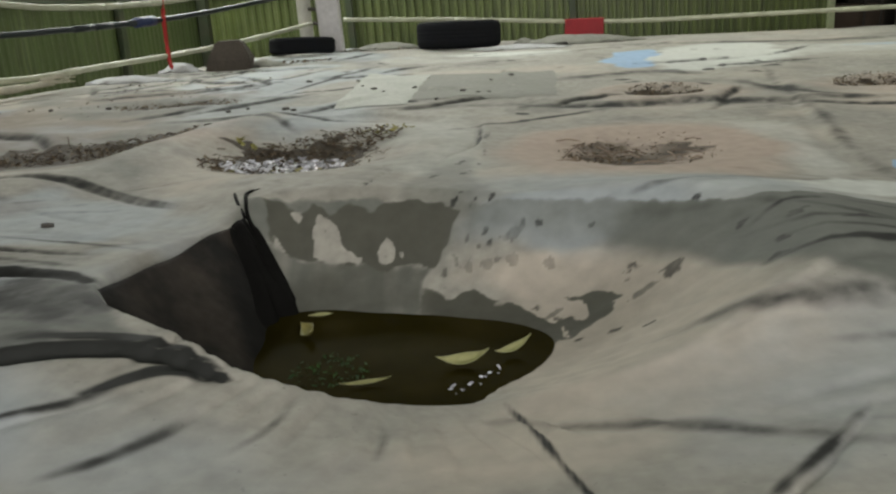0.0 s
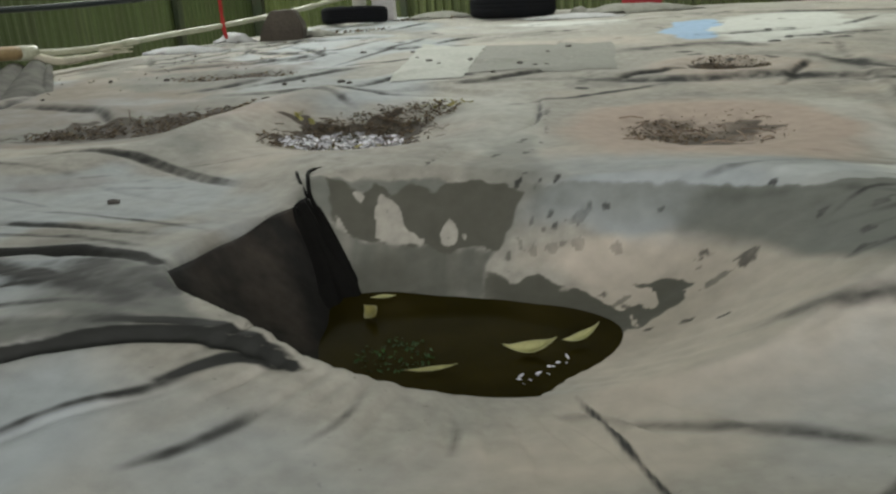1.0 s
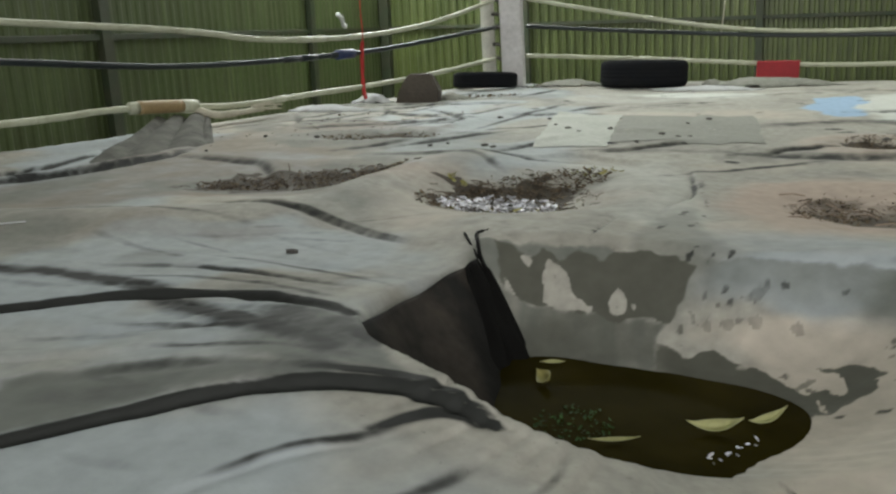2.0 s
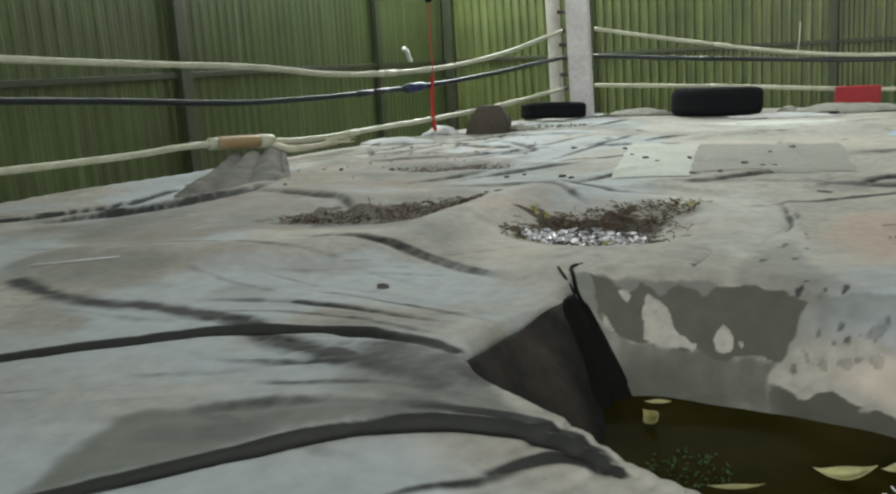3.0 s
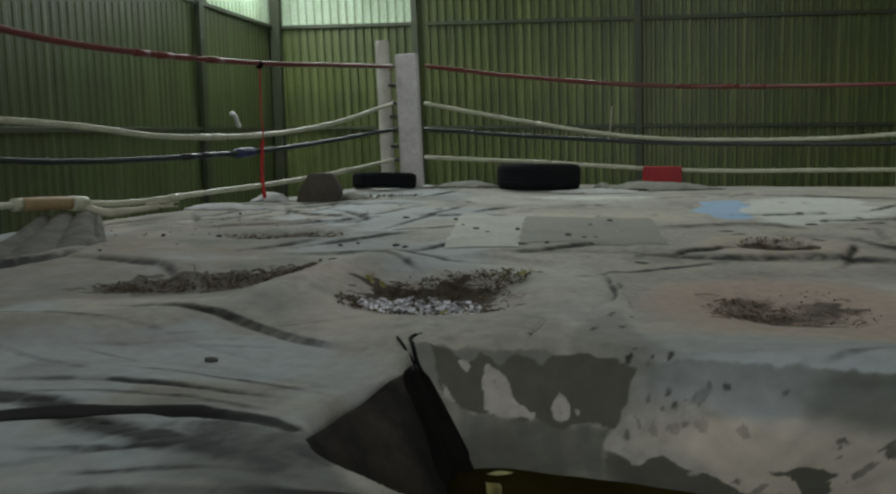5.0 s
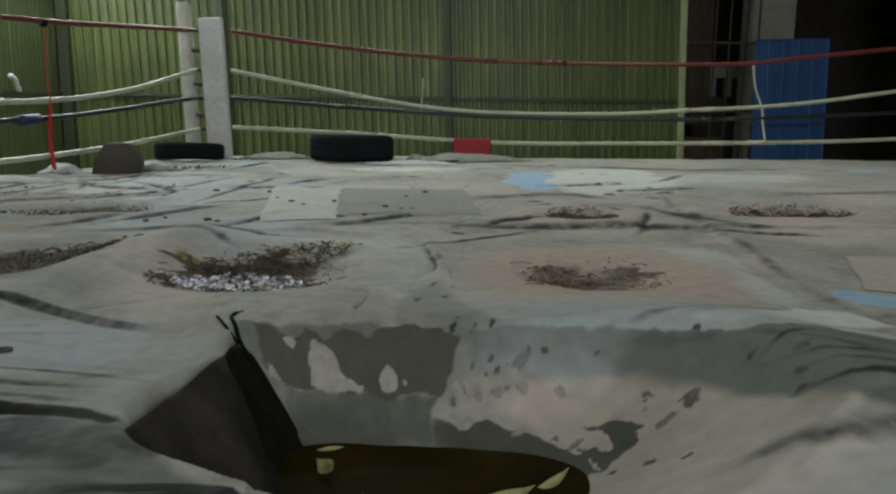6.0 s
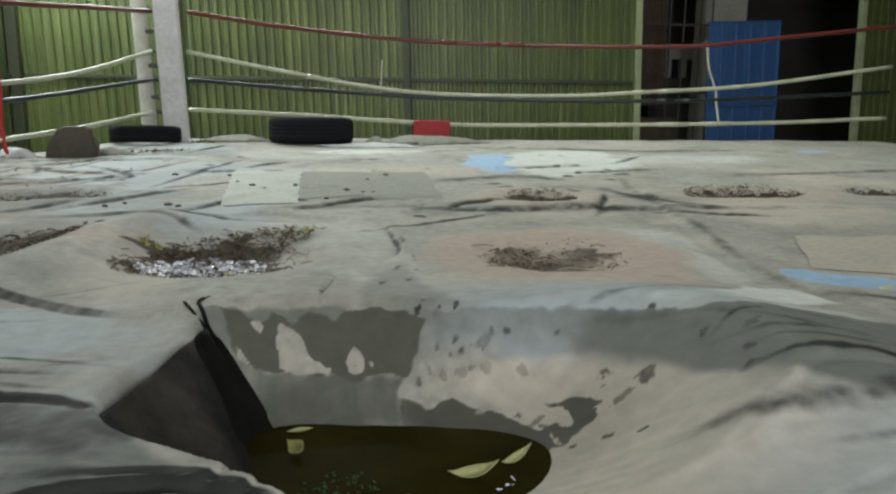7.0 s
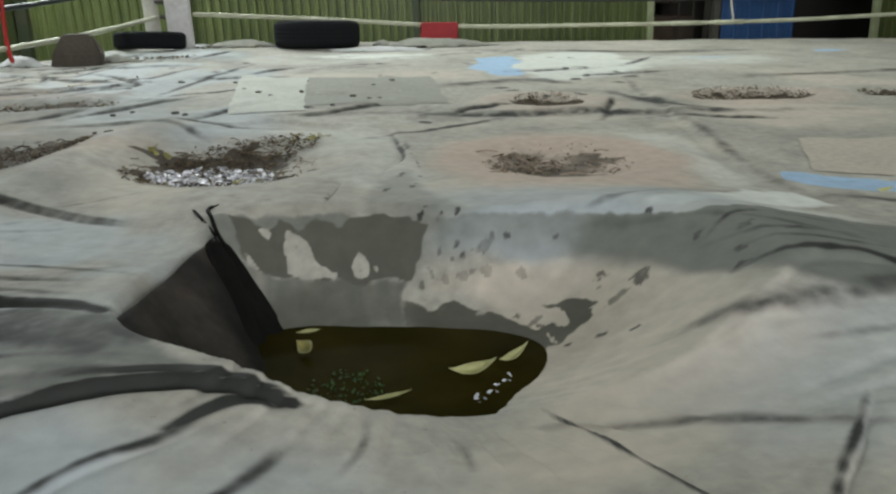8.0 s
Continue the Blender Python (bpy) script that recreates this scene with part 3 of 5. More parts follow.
    layer["blue"] = 0.95 * area(x, y, ((1.18, 2.20), (1.23, 2.29), (1.32, 2.33), (1.52, 2.16), (1.85, 1.93), (1.78, 1.83), (1.43, 2.04), (1.24, 2.09)), 0.02, 0.035, 5) \
        + 0.85 * area(x, y, ((0.86, 5.35), (1.10, 6.25), (1.45, 6.45), (1.28, 5.65), (1.15, 4.95), (0.98, 4.95)), 0.09, 0.12, 6) + 0.8 * band(4.2, 6.35, 0.16, 0.1) + 0.5 * band(2.9, 6.0, .25, .1)
    layer["tan"] = layer["tan"] + 0.9 * step(1.2, 0.5, ellipse(x, y, 0.24, 1.75, 0.22, 0.06, -12) + 0.6 * (n2 - 0.5))
    layer["cool"] = 0.7 * band(0.26, 1.86, 0.24, 0.06, -8, 0.4) + 0.8 * step(0.45, 0.62, fbm(x, y, 0.7, 4, 21)) * step(-0.2, -0.5, x) + 0.7 * band(0.45, 1.95, 0.5, 0.22, -25, 0.5) + 0.6 * band(0.75, 1.05, 0.5, 0.3, 0, 0.6) + 0.6 * band(-0.5, 0.85, 0.5, 0.2, 0, 0.6)
    # highlight above the right brow, painted as a pale strip
    lip = np.interp(x, (0.4, 0.56, 0.70, 0.78, 0.96, 1.06, 1.16, 1.4), (1.895, 1.800, 1.705, 1.755, 1.779, 1.741, 1.698, 1.60))
    layer["pale"] = layer["pale"] + 0.7 * np.exp(-(np.maximum(y - lip - 0.03, 0) / 0.05) ** 2) * (y > lip - 0.03) * step(0.45, 0.6, x) * step(1.3, 1.0, x) * (0.4 + n3)
    layer["brown"] = 0.75 * area(x, y, ((-1.0, 2.50), (-0.98, 3.05), (-1.15, 3.5), (-1.05, 4.6), (-2.0, 5.0), (-2.55, 4.0), (-2.35, 3.0), (-2.9, 2.5), (-2.1, 2.38), (-1.5, 2.42)), 0.10, 0.22, 7) * (0.6 + 0.7 * n3) + 0.5 * area(x, y, ((-1.2, 1.95), (-0.9, 2.2), (-1.5, 2.3), (-2.4, 2.2), (-2.2, 1.95)), 0.08, 0.15, 8)
    # near left: the cloth's bluish sheen is put into the colour
    layer["cool"] = layer["cool"] + 0.75 * step(1.75, 1.35, y) * step(-0.45, -0.65, x) * (0.4 + n3)
    # the folds' shade, painted in dark broken streaks along their grooves
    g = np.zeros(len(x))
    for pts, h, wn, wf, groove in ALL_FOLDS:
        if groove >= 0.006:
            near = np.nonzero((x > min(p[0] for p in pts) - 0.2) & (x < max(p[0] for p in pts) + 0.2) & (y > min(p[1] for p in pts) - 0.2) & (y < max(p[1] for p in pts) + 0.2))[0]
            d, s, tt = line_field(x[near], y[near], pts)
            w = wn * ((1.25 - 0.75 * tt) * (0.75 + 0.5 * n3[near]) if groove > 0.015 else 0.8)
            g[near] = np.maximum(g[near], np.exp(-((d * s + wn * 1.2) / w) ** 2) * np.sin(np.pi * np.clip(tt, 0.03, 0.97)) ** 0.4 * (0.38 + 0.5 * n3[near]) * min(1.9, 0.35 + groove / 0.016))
    # painted shade of folds and slopes, and dark seams and dirt: line, width, strength
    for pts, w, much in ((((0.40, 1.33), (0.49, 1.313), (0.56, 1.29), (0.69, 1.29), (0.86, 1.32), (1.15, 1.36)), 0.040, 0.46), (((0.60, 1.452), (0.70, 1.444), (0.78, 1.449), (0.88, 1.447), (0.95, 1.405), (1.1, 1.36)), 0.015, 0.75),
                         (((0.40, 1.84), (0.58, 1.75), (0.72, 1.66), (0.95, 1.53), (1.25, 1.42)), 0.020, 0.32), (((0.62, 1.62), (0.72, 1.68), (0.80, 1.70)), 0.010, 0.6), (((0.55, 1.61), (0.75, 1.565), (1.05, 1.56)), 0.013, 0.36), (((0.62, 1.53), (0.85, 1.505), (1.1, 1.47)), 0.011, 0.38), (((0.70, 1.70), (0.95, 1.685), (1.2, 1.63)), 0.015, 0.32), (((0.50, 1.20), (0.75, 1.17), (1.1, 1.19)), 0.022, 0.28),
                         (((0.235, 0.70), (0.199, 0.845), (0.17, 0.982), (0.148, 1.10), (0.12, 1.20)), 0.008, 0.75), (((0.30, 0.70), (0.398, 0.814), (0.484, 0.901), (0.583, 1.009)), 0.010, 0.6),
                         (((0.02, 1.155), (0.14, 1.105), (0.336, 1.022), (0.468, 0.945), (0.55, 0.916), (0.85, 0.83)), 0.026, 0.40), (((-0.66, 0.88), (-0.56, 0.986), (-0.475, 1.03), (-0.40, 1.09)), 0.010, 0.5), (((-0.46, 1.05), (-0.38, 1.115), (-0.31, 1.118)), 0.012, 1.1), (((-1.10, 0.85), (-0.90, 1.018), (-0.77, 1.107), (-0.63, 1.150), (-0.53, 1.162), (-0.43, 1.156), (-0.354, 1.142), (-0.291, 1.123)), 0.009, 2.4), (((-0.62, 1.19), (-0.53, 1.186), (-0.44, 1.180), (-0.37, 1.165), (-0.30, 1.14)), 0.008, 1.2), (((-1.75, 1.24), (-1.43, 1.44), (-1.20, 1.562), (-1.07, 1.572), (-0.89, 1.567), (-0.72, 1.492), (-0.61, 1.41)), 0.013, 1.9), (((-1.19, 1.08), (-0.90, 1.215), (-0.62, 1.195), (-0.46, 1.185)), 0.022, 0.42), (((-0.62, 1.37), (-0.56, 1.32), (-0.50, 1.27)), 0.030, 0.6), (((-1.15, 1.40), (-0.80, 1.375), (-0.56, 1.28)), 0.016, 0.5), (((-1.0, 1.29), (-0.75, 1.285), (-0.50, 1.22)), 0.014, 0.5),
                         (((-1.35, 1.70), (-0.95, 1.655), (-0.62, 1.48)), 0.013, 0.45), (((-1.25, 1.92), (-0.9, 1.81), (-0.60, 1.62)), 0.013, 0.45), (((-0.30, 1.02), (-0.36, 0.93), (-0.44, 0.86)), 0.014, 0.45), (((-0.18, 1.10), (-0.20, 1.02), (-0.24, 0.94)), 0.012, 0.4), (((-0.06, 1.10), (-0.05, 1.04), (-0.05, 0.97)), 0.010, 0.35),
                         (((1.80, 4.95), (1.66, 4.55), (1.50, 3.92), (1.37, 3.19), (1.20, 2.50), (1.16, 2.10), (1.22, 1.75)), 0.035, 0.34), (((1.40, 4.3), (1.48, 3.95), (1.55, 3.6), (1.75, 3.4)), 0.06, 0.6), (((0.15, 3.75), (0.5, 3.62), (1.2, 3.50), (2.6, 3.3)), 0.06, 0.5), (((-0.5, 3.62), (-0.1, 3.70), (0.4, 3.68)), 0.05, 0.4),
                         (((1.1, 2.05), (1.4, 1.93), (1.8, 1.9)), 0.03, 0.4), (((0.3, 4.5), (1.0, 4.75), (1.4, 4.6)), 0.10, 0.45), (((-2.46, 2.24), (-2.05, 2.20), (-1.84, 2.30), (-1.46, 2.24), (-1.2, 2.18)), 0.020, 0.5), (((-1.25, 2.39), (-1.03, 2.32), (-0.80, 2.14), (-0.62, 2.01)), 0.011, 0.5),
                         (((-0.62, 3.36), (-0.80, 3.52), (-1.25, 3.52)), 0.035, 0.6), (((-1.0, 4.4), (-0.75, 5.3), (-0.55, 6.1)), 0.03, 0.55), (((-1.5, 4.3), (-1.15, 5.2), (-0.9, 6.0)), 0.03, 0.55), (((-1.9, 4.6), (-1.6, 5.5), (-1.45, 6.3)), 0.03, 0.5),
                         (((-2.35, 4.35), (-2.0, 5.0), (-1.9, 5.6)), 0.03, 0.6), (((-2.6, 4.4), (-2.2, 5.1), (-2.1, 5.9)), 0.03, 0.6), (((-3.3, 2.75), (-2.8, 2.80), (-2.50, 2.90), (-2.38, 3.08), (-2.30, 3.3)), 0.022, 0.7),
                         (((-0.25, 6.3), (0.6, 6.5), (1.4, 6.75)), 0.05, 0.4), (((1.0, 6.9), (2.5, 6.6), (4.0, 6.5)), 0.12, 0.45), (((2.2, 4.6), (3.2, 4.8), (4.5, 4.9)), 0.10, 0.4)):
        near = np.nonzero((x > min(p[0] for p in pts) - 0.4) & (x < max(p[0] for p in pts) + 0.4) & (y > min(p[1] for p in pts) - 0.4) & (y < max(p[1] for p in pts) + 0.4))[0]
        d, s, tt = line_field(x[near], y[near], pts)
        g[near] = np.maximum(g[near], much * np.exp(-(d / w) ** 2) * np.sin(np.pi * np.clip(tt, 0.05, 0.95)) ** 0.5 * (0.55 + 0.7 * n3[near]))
    d, s, tt = line_field(x, y, ((-2.06, 1.85), (-1.71, 1.70), (-1.48, 1.70), (-1.22, 1.62), (-0.99, 1.49), (-0.81, 1.40), (-0.60, 1.27)))
    g = np.maximum(g, 0.62 * np.exp(-(d / 0.040) ** 2) * (0.5 + n3 * 0.7))
    for k in range(24):  # long dark streaks on the far cloth
        rs = np.random.RandomState(700 + k)
        px, py, turn = rs.uniform(-2.3, 1.6), rs.uniform(3.3, 6.9), rs.uniform(10, 75)
        g = np.maximum(g, rs.uniform(0.25, 0.6) * step(1.5, 0.2, ellipse(x, y, px, py, rs.uniform(0.12, 0.42), rs.uniform(0.012, 0.030), turn) + 1.6 * (n2 - 0.5)))
    # shade beside the flap's left corner, painted as dark patches
    g = np.maximum(g, 0.52 * area(x, y, ((-0.92, 1.51), (-0.72, 1.49), (-0.59, 1.42), (-0.55, 1.35), (-0.48, 1.23), (-0.60, 1.235), (-0.72, 1.30), (-0.84, 1.40)), 0.06, 0.04, 9) * (0.5 + 0.6 * n3))
    g = np.maximum(g, 0.12 * step(1.5, 0.2, ellipse(x, y, -0.80, 1.25, 0.28, 0.09, 12) + 0.6 * (n3 - 0.5)))
    for k in range(26):  # and on the near cloth to the left and right of the hole
        rs = np.random.RandomState(900 + k)
        px, py, turn = rs.choice([rs.uniform(-1.7, -0.65), rs.uniform(0.55, 1.3)]), rs.uniform(0.85, 2.3), rs.uniform(-25, 25)
        g = np.maximum(g, rs.uniform(0.12, 0.32) * step(1.6, 0.1, ellipse(x, y, px, py, rs.uniform(0.12, 0.40), rs.uniform(0.010, 0.022), turn) + 1.6 * (n2 - 0.5)))
    for k in range(34):
        rs = np.random.RandomState(400 + k)
        px, py = rs.uniform(-1.3, 2.0), rs.uniform(3.2, 6.5)
        g = np.maximum(g, 0.5 * step(1.3, 0.5, ellipse(x, y, px, py, rs.uniform(0.02, 0.06), rs.uniform(0.02, 0.05), rs.uniform(0, 180)) + 2.0 * (n2 - 0.5)))
    # blots on the hole's right bank
    for cx, cy, ax, ay, turn in ((0.186, 1.848, 0.040, 0.018, 25), (0.334, 1.826, 0.018, 0.012, 0), (0.404, 1.675, 0.028, 0.016, 10), (0.471, 1.618, 0.030, 0.014, 25), (0.626, 1.646, 0.034, 0.010, 25), (0.65, 1.525, 0.034, 0.012, 25), (0.80, 1.56, 0.03, 0.008, 20), (0.13, 1.80, 0.012, 0.010, 0), (0.24, 1.77, 0.014, 0.010, 0), (0.10, 1.86, 0.010, 0.008, 0), (0.56, 1.80, 0.014, 0.008, 10),
                                 (0.24, 1.62, 0.016, 0.012, 0), (0.70, 1.60, 0.03, 0.010, 20), (0.30, 1.58, 0.012, 0.008, 0), (0.62, 1.46, 0.03, 0.008, 15), (0.45, 1.63, 0.010, 0.008, 0), (0.11, 1.83, 0.008, 0.010, 0), (0.055, 1.86, 0.007, 0.012, -20), (0.03, 1.97, 0.006, 0.022, -30), (0.08, 1.96, 0.006, 0.018, -30), (0.12, 1.95, 0.005, 0.014, -30), (0.05, 2.25, 0.008, 0.03, -15), (0.20, 1.67, 0.010, 0.008, 0), (0.15, 1.66, 0.008, 0.006, 0), (0.34, 1.50, 0.012, 0.008, 10), (0.40, 1.46, 0.010, 0.007, 0), (0.27, 1.52, 0.010, 0.008, 0), (0.11, 2.55, 0.008, 0.03, 0), (0.10, 2.72, 0.02, 0.008, 20), (0.04, 2.42, 0.010, 0.03, -20), (0.09, 2.38, 0.008, 0.012, 0), (-0.03, 2.2, 0.008, 0.03, -20), (0.12, 2.9, 0.012, 0.09, -5), (-0.19, 2.12, 0.008, 0.06, -12)):
        g = np.maximum(g, 0.36 * step(1.15, 0.65, ellipse(x, y, cx, cy, ax, ay, turn) + 3.2 * (fbm(x, y, 0.020, 3, 15) - 0.47)))
    # fine noise that breaks up the streaks
    layer["grime_shade"] = g * (0.62 + 0.76 * fbm(x, y, 0.03, 3, 95))
    # more painted shade on the near left cloth
    layer["grime_shade"] = np.maximum(layer["grime_shade"], 0.22 * step(1.3, 0.3, ellipse(x, y, -0.85, 1.13, 0.36, 0.06, 18) + 0.8 * (n3 - 0.5)))
    # wet cloth: runs down the far bank round dry islands, and a tide mark forking up the right bank
    fine = fbm(x, y, 0.022, 3, 91)
    wet = area(x, y, ((-0.45, 2.0), (-0.40, 1.995), (-0.35, 1.955), (-0.32, 1.990), (-0.275, 1.965), (-0.235, 2.005), (-0.17, 1.975), (-0.12, 2.005), (-0.06, 2.000), (-0.01, 1.975), (0.040, 1.935), (0.010, 1.868), (-0.022, 1.822), (-0.05, 1.84), (-0.124, 1.836), (-0.232, 1.847), (-0.337, 1.857), (-0.40, 1.86)), 0.011, 0.016, 10)
    isles = np.zeros(len(x))
    for k, isle in enumerate((((-0.305, 1.965), (-0.255, 1.935), (-0.238, 1.890), (-0.190, 1.862), (-0.20, 1.853), (-0.25, 1.853), (-0.304, 1.866), (-0.311, 1.925)), ((-0.132, 1.912), (-0.118, 1.898), (-0.112, 1.874), (-0.118, 1.852), (-0.135, 1.843), (-0.150, 1.856), (-0.154, 1.880), (-0.146, 1.902)), ((-0.37, 1.965), (-0.335, 1.955), (-0.35, 1.935)), ((-0.100, 1.875), (-0.088, 1.862), (-0.100, 1.850)), ((-0.40, 1.90), (-0.375, 1.87), (-0.385, 1.84)))):
        isles = np.maximum(isles, area(x, y, isle, 0.005, 0.006, 11 + k))
    wet = wet * (1 - isles)
    tide = area(x, y, ((-0.05, 1.79), (-0.02, 1.772), (0.023, 1.735), (0.075, 1.742), (0.15, 1.703), (0.190, 1.668), (0.215, 1.625), (0.24, 1.595), (0.24, 1.55), (0.20, 1.50), (0.1, 1.5), (-0.05, 1.6)), 0.007, 0.016, 20)
    fork = area(x, y, ((0.215, 1.59), (0.245, 1.612), (0.282, 1.610), (0.300, 1.650), (0.265, 1.662), (0.262, 1.678), (0.33, 1.672), (0.382, 1.613), (0.356, 1.580), (0.30, 1.555), (0.26, 1.535), (0.22, 1.54)), 0.006, 0.014, 21)
    holes = step(0.55, 0.61, fbm(x, y, 0.040, 3, 97))
    fork = fork * (1 - 0.8 * holes)
    tide = tide * (0.7 + 0.3 * step(-0.05, 0.07, x)) * (1 - 0.75 * holes * step(0.10, 0.22, t))
    specks = 0
    for k, spot in enumerate(((0.035, 1.820, 0.010, 0.018), (0.062, 1.795, 0.012, 0.022), (0.005, 1.800, 0.010, 0.012), (0.10, 1.785, 0.016, 0.014), (0.155, 1.79, 0.016, 0.013), (0.085, 1.835, 0.008, 0.008), (0.20, 1.73, 0.008, 0.007), (0.42, 1.60, 0.030, 0.010), (0.235, 1.640, 0.018, 0.010))):
        specks = np.maximum(specks, step(1.2, 0.8, ellipse(x, y, *spot, 20) + 2.2 * (fine - 0.5)))
    zone = area(x, y, ((-0.46, 1.90), (-0.337, 1.862), (-0.124, 1.845), (-0.02, 1.825), (-0.045, 1.785), (-0.05, 1.62), (-0.46, 1.62)), 0.012, 0.012, 25)
    layer["wet"] = np.clip(np.maximum.reduce([wet, 0.54 * zone, 0.95 * tide, 0.9 * fork, 0.55 * specks, 0.8 * step(0.06, 0.0, t + 0.12 * (fbm(x * 3, y * 0.4, 0.05, 3, 33) - 0.5)) * (y > HY)]), 0, 1)
    # grey shade painted on the bank below the brow, sandy again lower on the right
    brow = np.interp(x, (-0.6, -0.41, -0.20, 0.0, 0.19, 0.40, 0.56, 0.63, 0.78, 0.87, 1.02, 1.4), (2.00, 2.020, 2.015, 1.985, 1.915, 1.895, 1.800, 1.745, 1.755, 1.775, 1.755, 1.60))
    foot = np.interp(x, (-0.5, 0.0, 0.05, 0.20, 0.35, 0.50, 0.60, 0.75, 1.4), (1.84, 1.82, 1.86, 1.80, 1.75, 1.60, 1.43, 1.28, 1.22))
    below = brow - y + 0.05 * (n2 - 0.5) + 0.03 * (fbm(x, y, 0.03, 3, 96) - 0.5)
    bank_shade = (1 - isles) * np.interp(x, (-0.1, 0.05, 0.3, 0.6, 1.2, 1.7), (0.80, 0.62, 0.66, 1.0, 0.9, 0.0)) * step(-0.003, 0.018, below) * step(-0.05, 0.06, y - foot + 0.10 * (n3 - 0.5)) * step(-0.55, -0.45, x)
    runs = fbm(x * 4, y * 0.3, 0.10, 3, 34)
    layer["film_shade"] = np.maximum((0.7 + 0.6 * (runs - 0.5)) * zone, bank_shade)
    layer["film_shade"] = np.maximum(layer["film_shade"], 0.60 * step(0.42, 0.60, fbm(x, y, 0.6, 4, 98)) * step(-0.2, -0.9, x) * step(2.6, 3.4, y))
    layer["film_shade"] = np.maximum(layer["film_shade"], 0.62 * step(0.36, 0.60, fbm(x, y, 0.5, 4, 99)) * step(-0.62, -0.95, x) * step(1.62, 1.9, y) * step(3.3, 2.9, y))
    layer["film_shade"] = np.maximum(layer["film_shade"], 0.6 * area(x, y, ((-0.12, 1.98), (-0.10, 2.22), (-0.02, 2.42), (0.08, 2.46), (0.10, 2.2), (0.14, 1.95)), 0.05, 0.06, 30))
    layer["film_shade"] = np.maximum(layer["film_shade"], 0.95 * area(x, y, ((-1.15, 1.127), (-0.99, 1.217), (-0.775, 1.233), (-0.594, 1.205), (-0.42, 1.185), (-0.36, 1.16), (-0.43, 1.165), (-0.543, 1.17), (-0.712, 1.152), (-0.809, 1.105), (-0.904, 1.021), (-1.1, 0.85)), 0.035, 0.02, 31))
    # shade on the cloth beside the flap, put in as grey
    layer["film_shade"] = np.maximum(layer["film_shade"], step(-0.98, -0.60, x) * area(x, y, ((-1.05, 1.54), (-0.72, 1.49), (-0.60, 1.43), (-0.55, 1.35), (-0.48, 1.22), (-0.44, 1.185), (-0.60, 1.205), (-0.80, 1.235), (-1.05, 1.25)), 0.03, 0.03, 32))
    soil = np.zeros(len(x))
    for k, (cx, cy, ax, ay, turn, deep) in enumerate(HOLLOWS):
        strong = (0.95, 1.0, 0.55, 0.85, 0.9, 0.75, 0.9)[k]
        e = ellipse(x, y, cx, cy, ax, ay, turn)
        soil = np.maximum(soil, strong * step(1.0, 0.55, e + 1.0 * (fbm(x, y, 0.08, 4, 50 + k) - 0.5)))
    layer["soil"] = soil
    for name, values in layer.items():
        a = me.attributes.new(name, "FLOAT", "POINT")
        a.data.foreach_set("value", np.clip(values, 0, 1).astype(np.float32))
    me.materials.append(CANVAS)
    ob = new("ring_canvas", me)
    return tagged(ob, "torn grey-green boxing ring canvas, stained, sagging round holes", "ring canvas")


canvas = build_canvas()



def cloth_on(name, corners, n, mat, label, lift=0.004, rag=0.02, seed=0):
    """A sewn patch that follows the canvas, between four corners, with ragged edges."""
    a, b, c, d = [np.array(p) for p in corners]
    u, v = np.meshgrid(np.linspace(0, 1, n), np.linspace(0, 1, n), indexing="ij")
    u, v = u[..., None], v[..., None]
    p = a * (1 - u) * (1 - v) + b * u * (1 - v) + c * u * v + d * (1 - u) * v
    x, y = p[..., 0], p[..., 1]
    x = x + rag * (fbm(x, y, 0.12, 3, 60 + seed) - 0.5) * 2
    y = y + 1.6 * rag * (fbm(x, y, 0.12, 3, 70 + seed) - 0.5) * 2
    z = ground(x.ravel(), y.ravel()) + lift
    bm = bmesh.new()
    vs = [bm.verts.new(q) for q in zip(x.ravel(), y.ravel(), z)]
    for i in range(n - 1):
        for j in range(n - 1):
            bm.faces.new((vs[i * n + j], vs[(i + 1) * n + j], vs[(i + 1) * n + j + 1], vs[i * n + j + 1]))
    return part(name, bm, mat, canvas, label, smooth=True)


PATCH_PALE = material("pale_patch_cloth", (0.43, 0.45, 0.405), rough=0.8, spot=(0.34, 0.36, 0.32), scale=4, grain=40)
PATCH_DARK = material("dark_patch_cloth", (0.26, 0.266, 0.235), rough=0.85, spot=(0.20, 0.205, 0.18), scale=3, grain=40)
PATCH_GRIMY = material("grimy_folded_cloth", (0.125, 0.125, 0.107), rough=0.9, spot=(0.05, 0.05, 0.043), scale=9, grain=40, amount=0.8)
PATCH_TAN = material("tan_patch_cloth", (0.42, 0.385, 0.32), rough=0.8, spot=(0.33, 0.31, 0.27), scale=4, grain=40)
cloth_on("patch", ((-0.575, 3.79), (-0.24, 3.76), (-0.19, 5.12), (-0.60, 5.2)), 26, PATCH_PALE, "pale patch sewn on the canvas", seed=1)
cloth_on("patch", ((-0.228, 3.95), (0.46, 3.90), (0.56, 5.0), (-0.182, 5.08)), 26, PATCH_DARK, "darker grey patch sewn on the canvas", 0.003, seed=2)
cloth_on("patch", ((1.37, 2.335), (1.95, 1.92), (3.3, 2.72), (1.59, 2.76)), 34, PATCH_TAN, "large sand-coloured patch sewn on the canvas", 0.003, 0.012, seed=4)



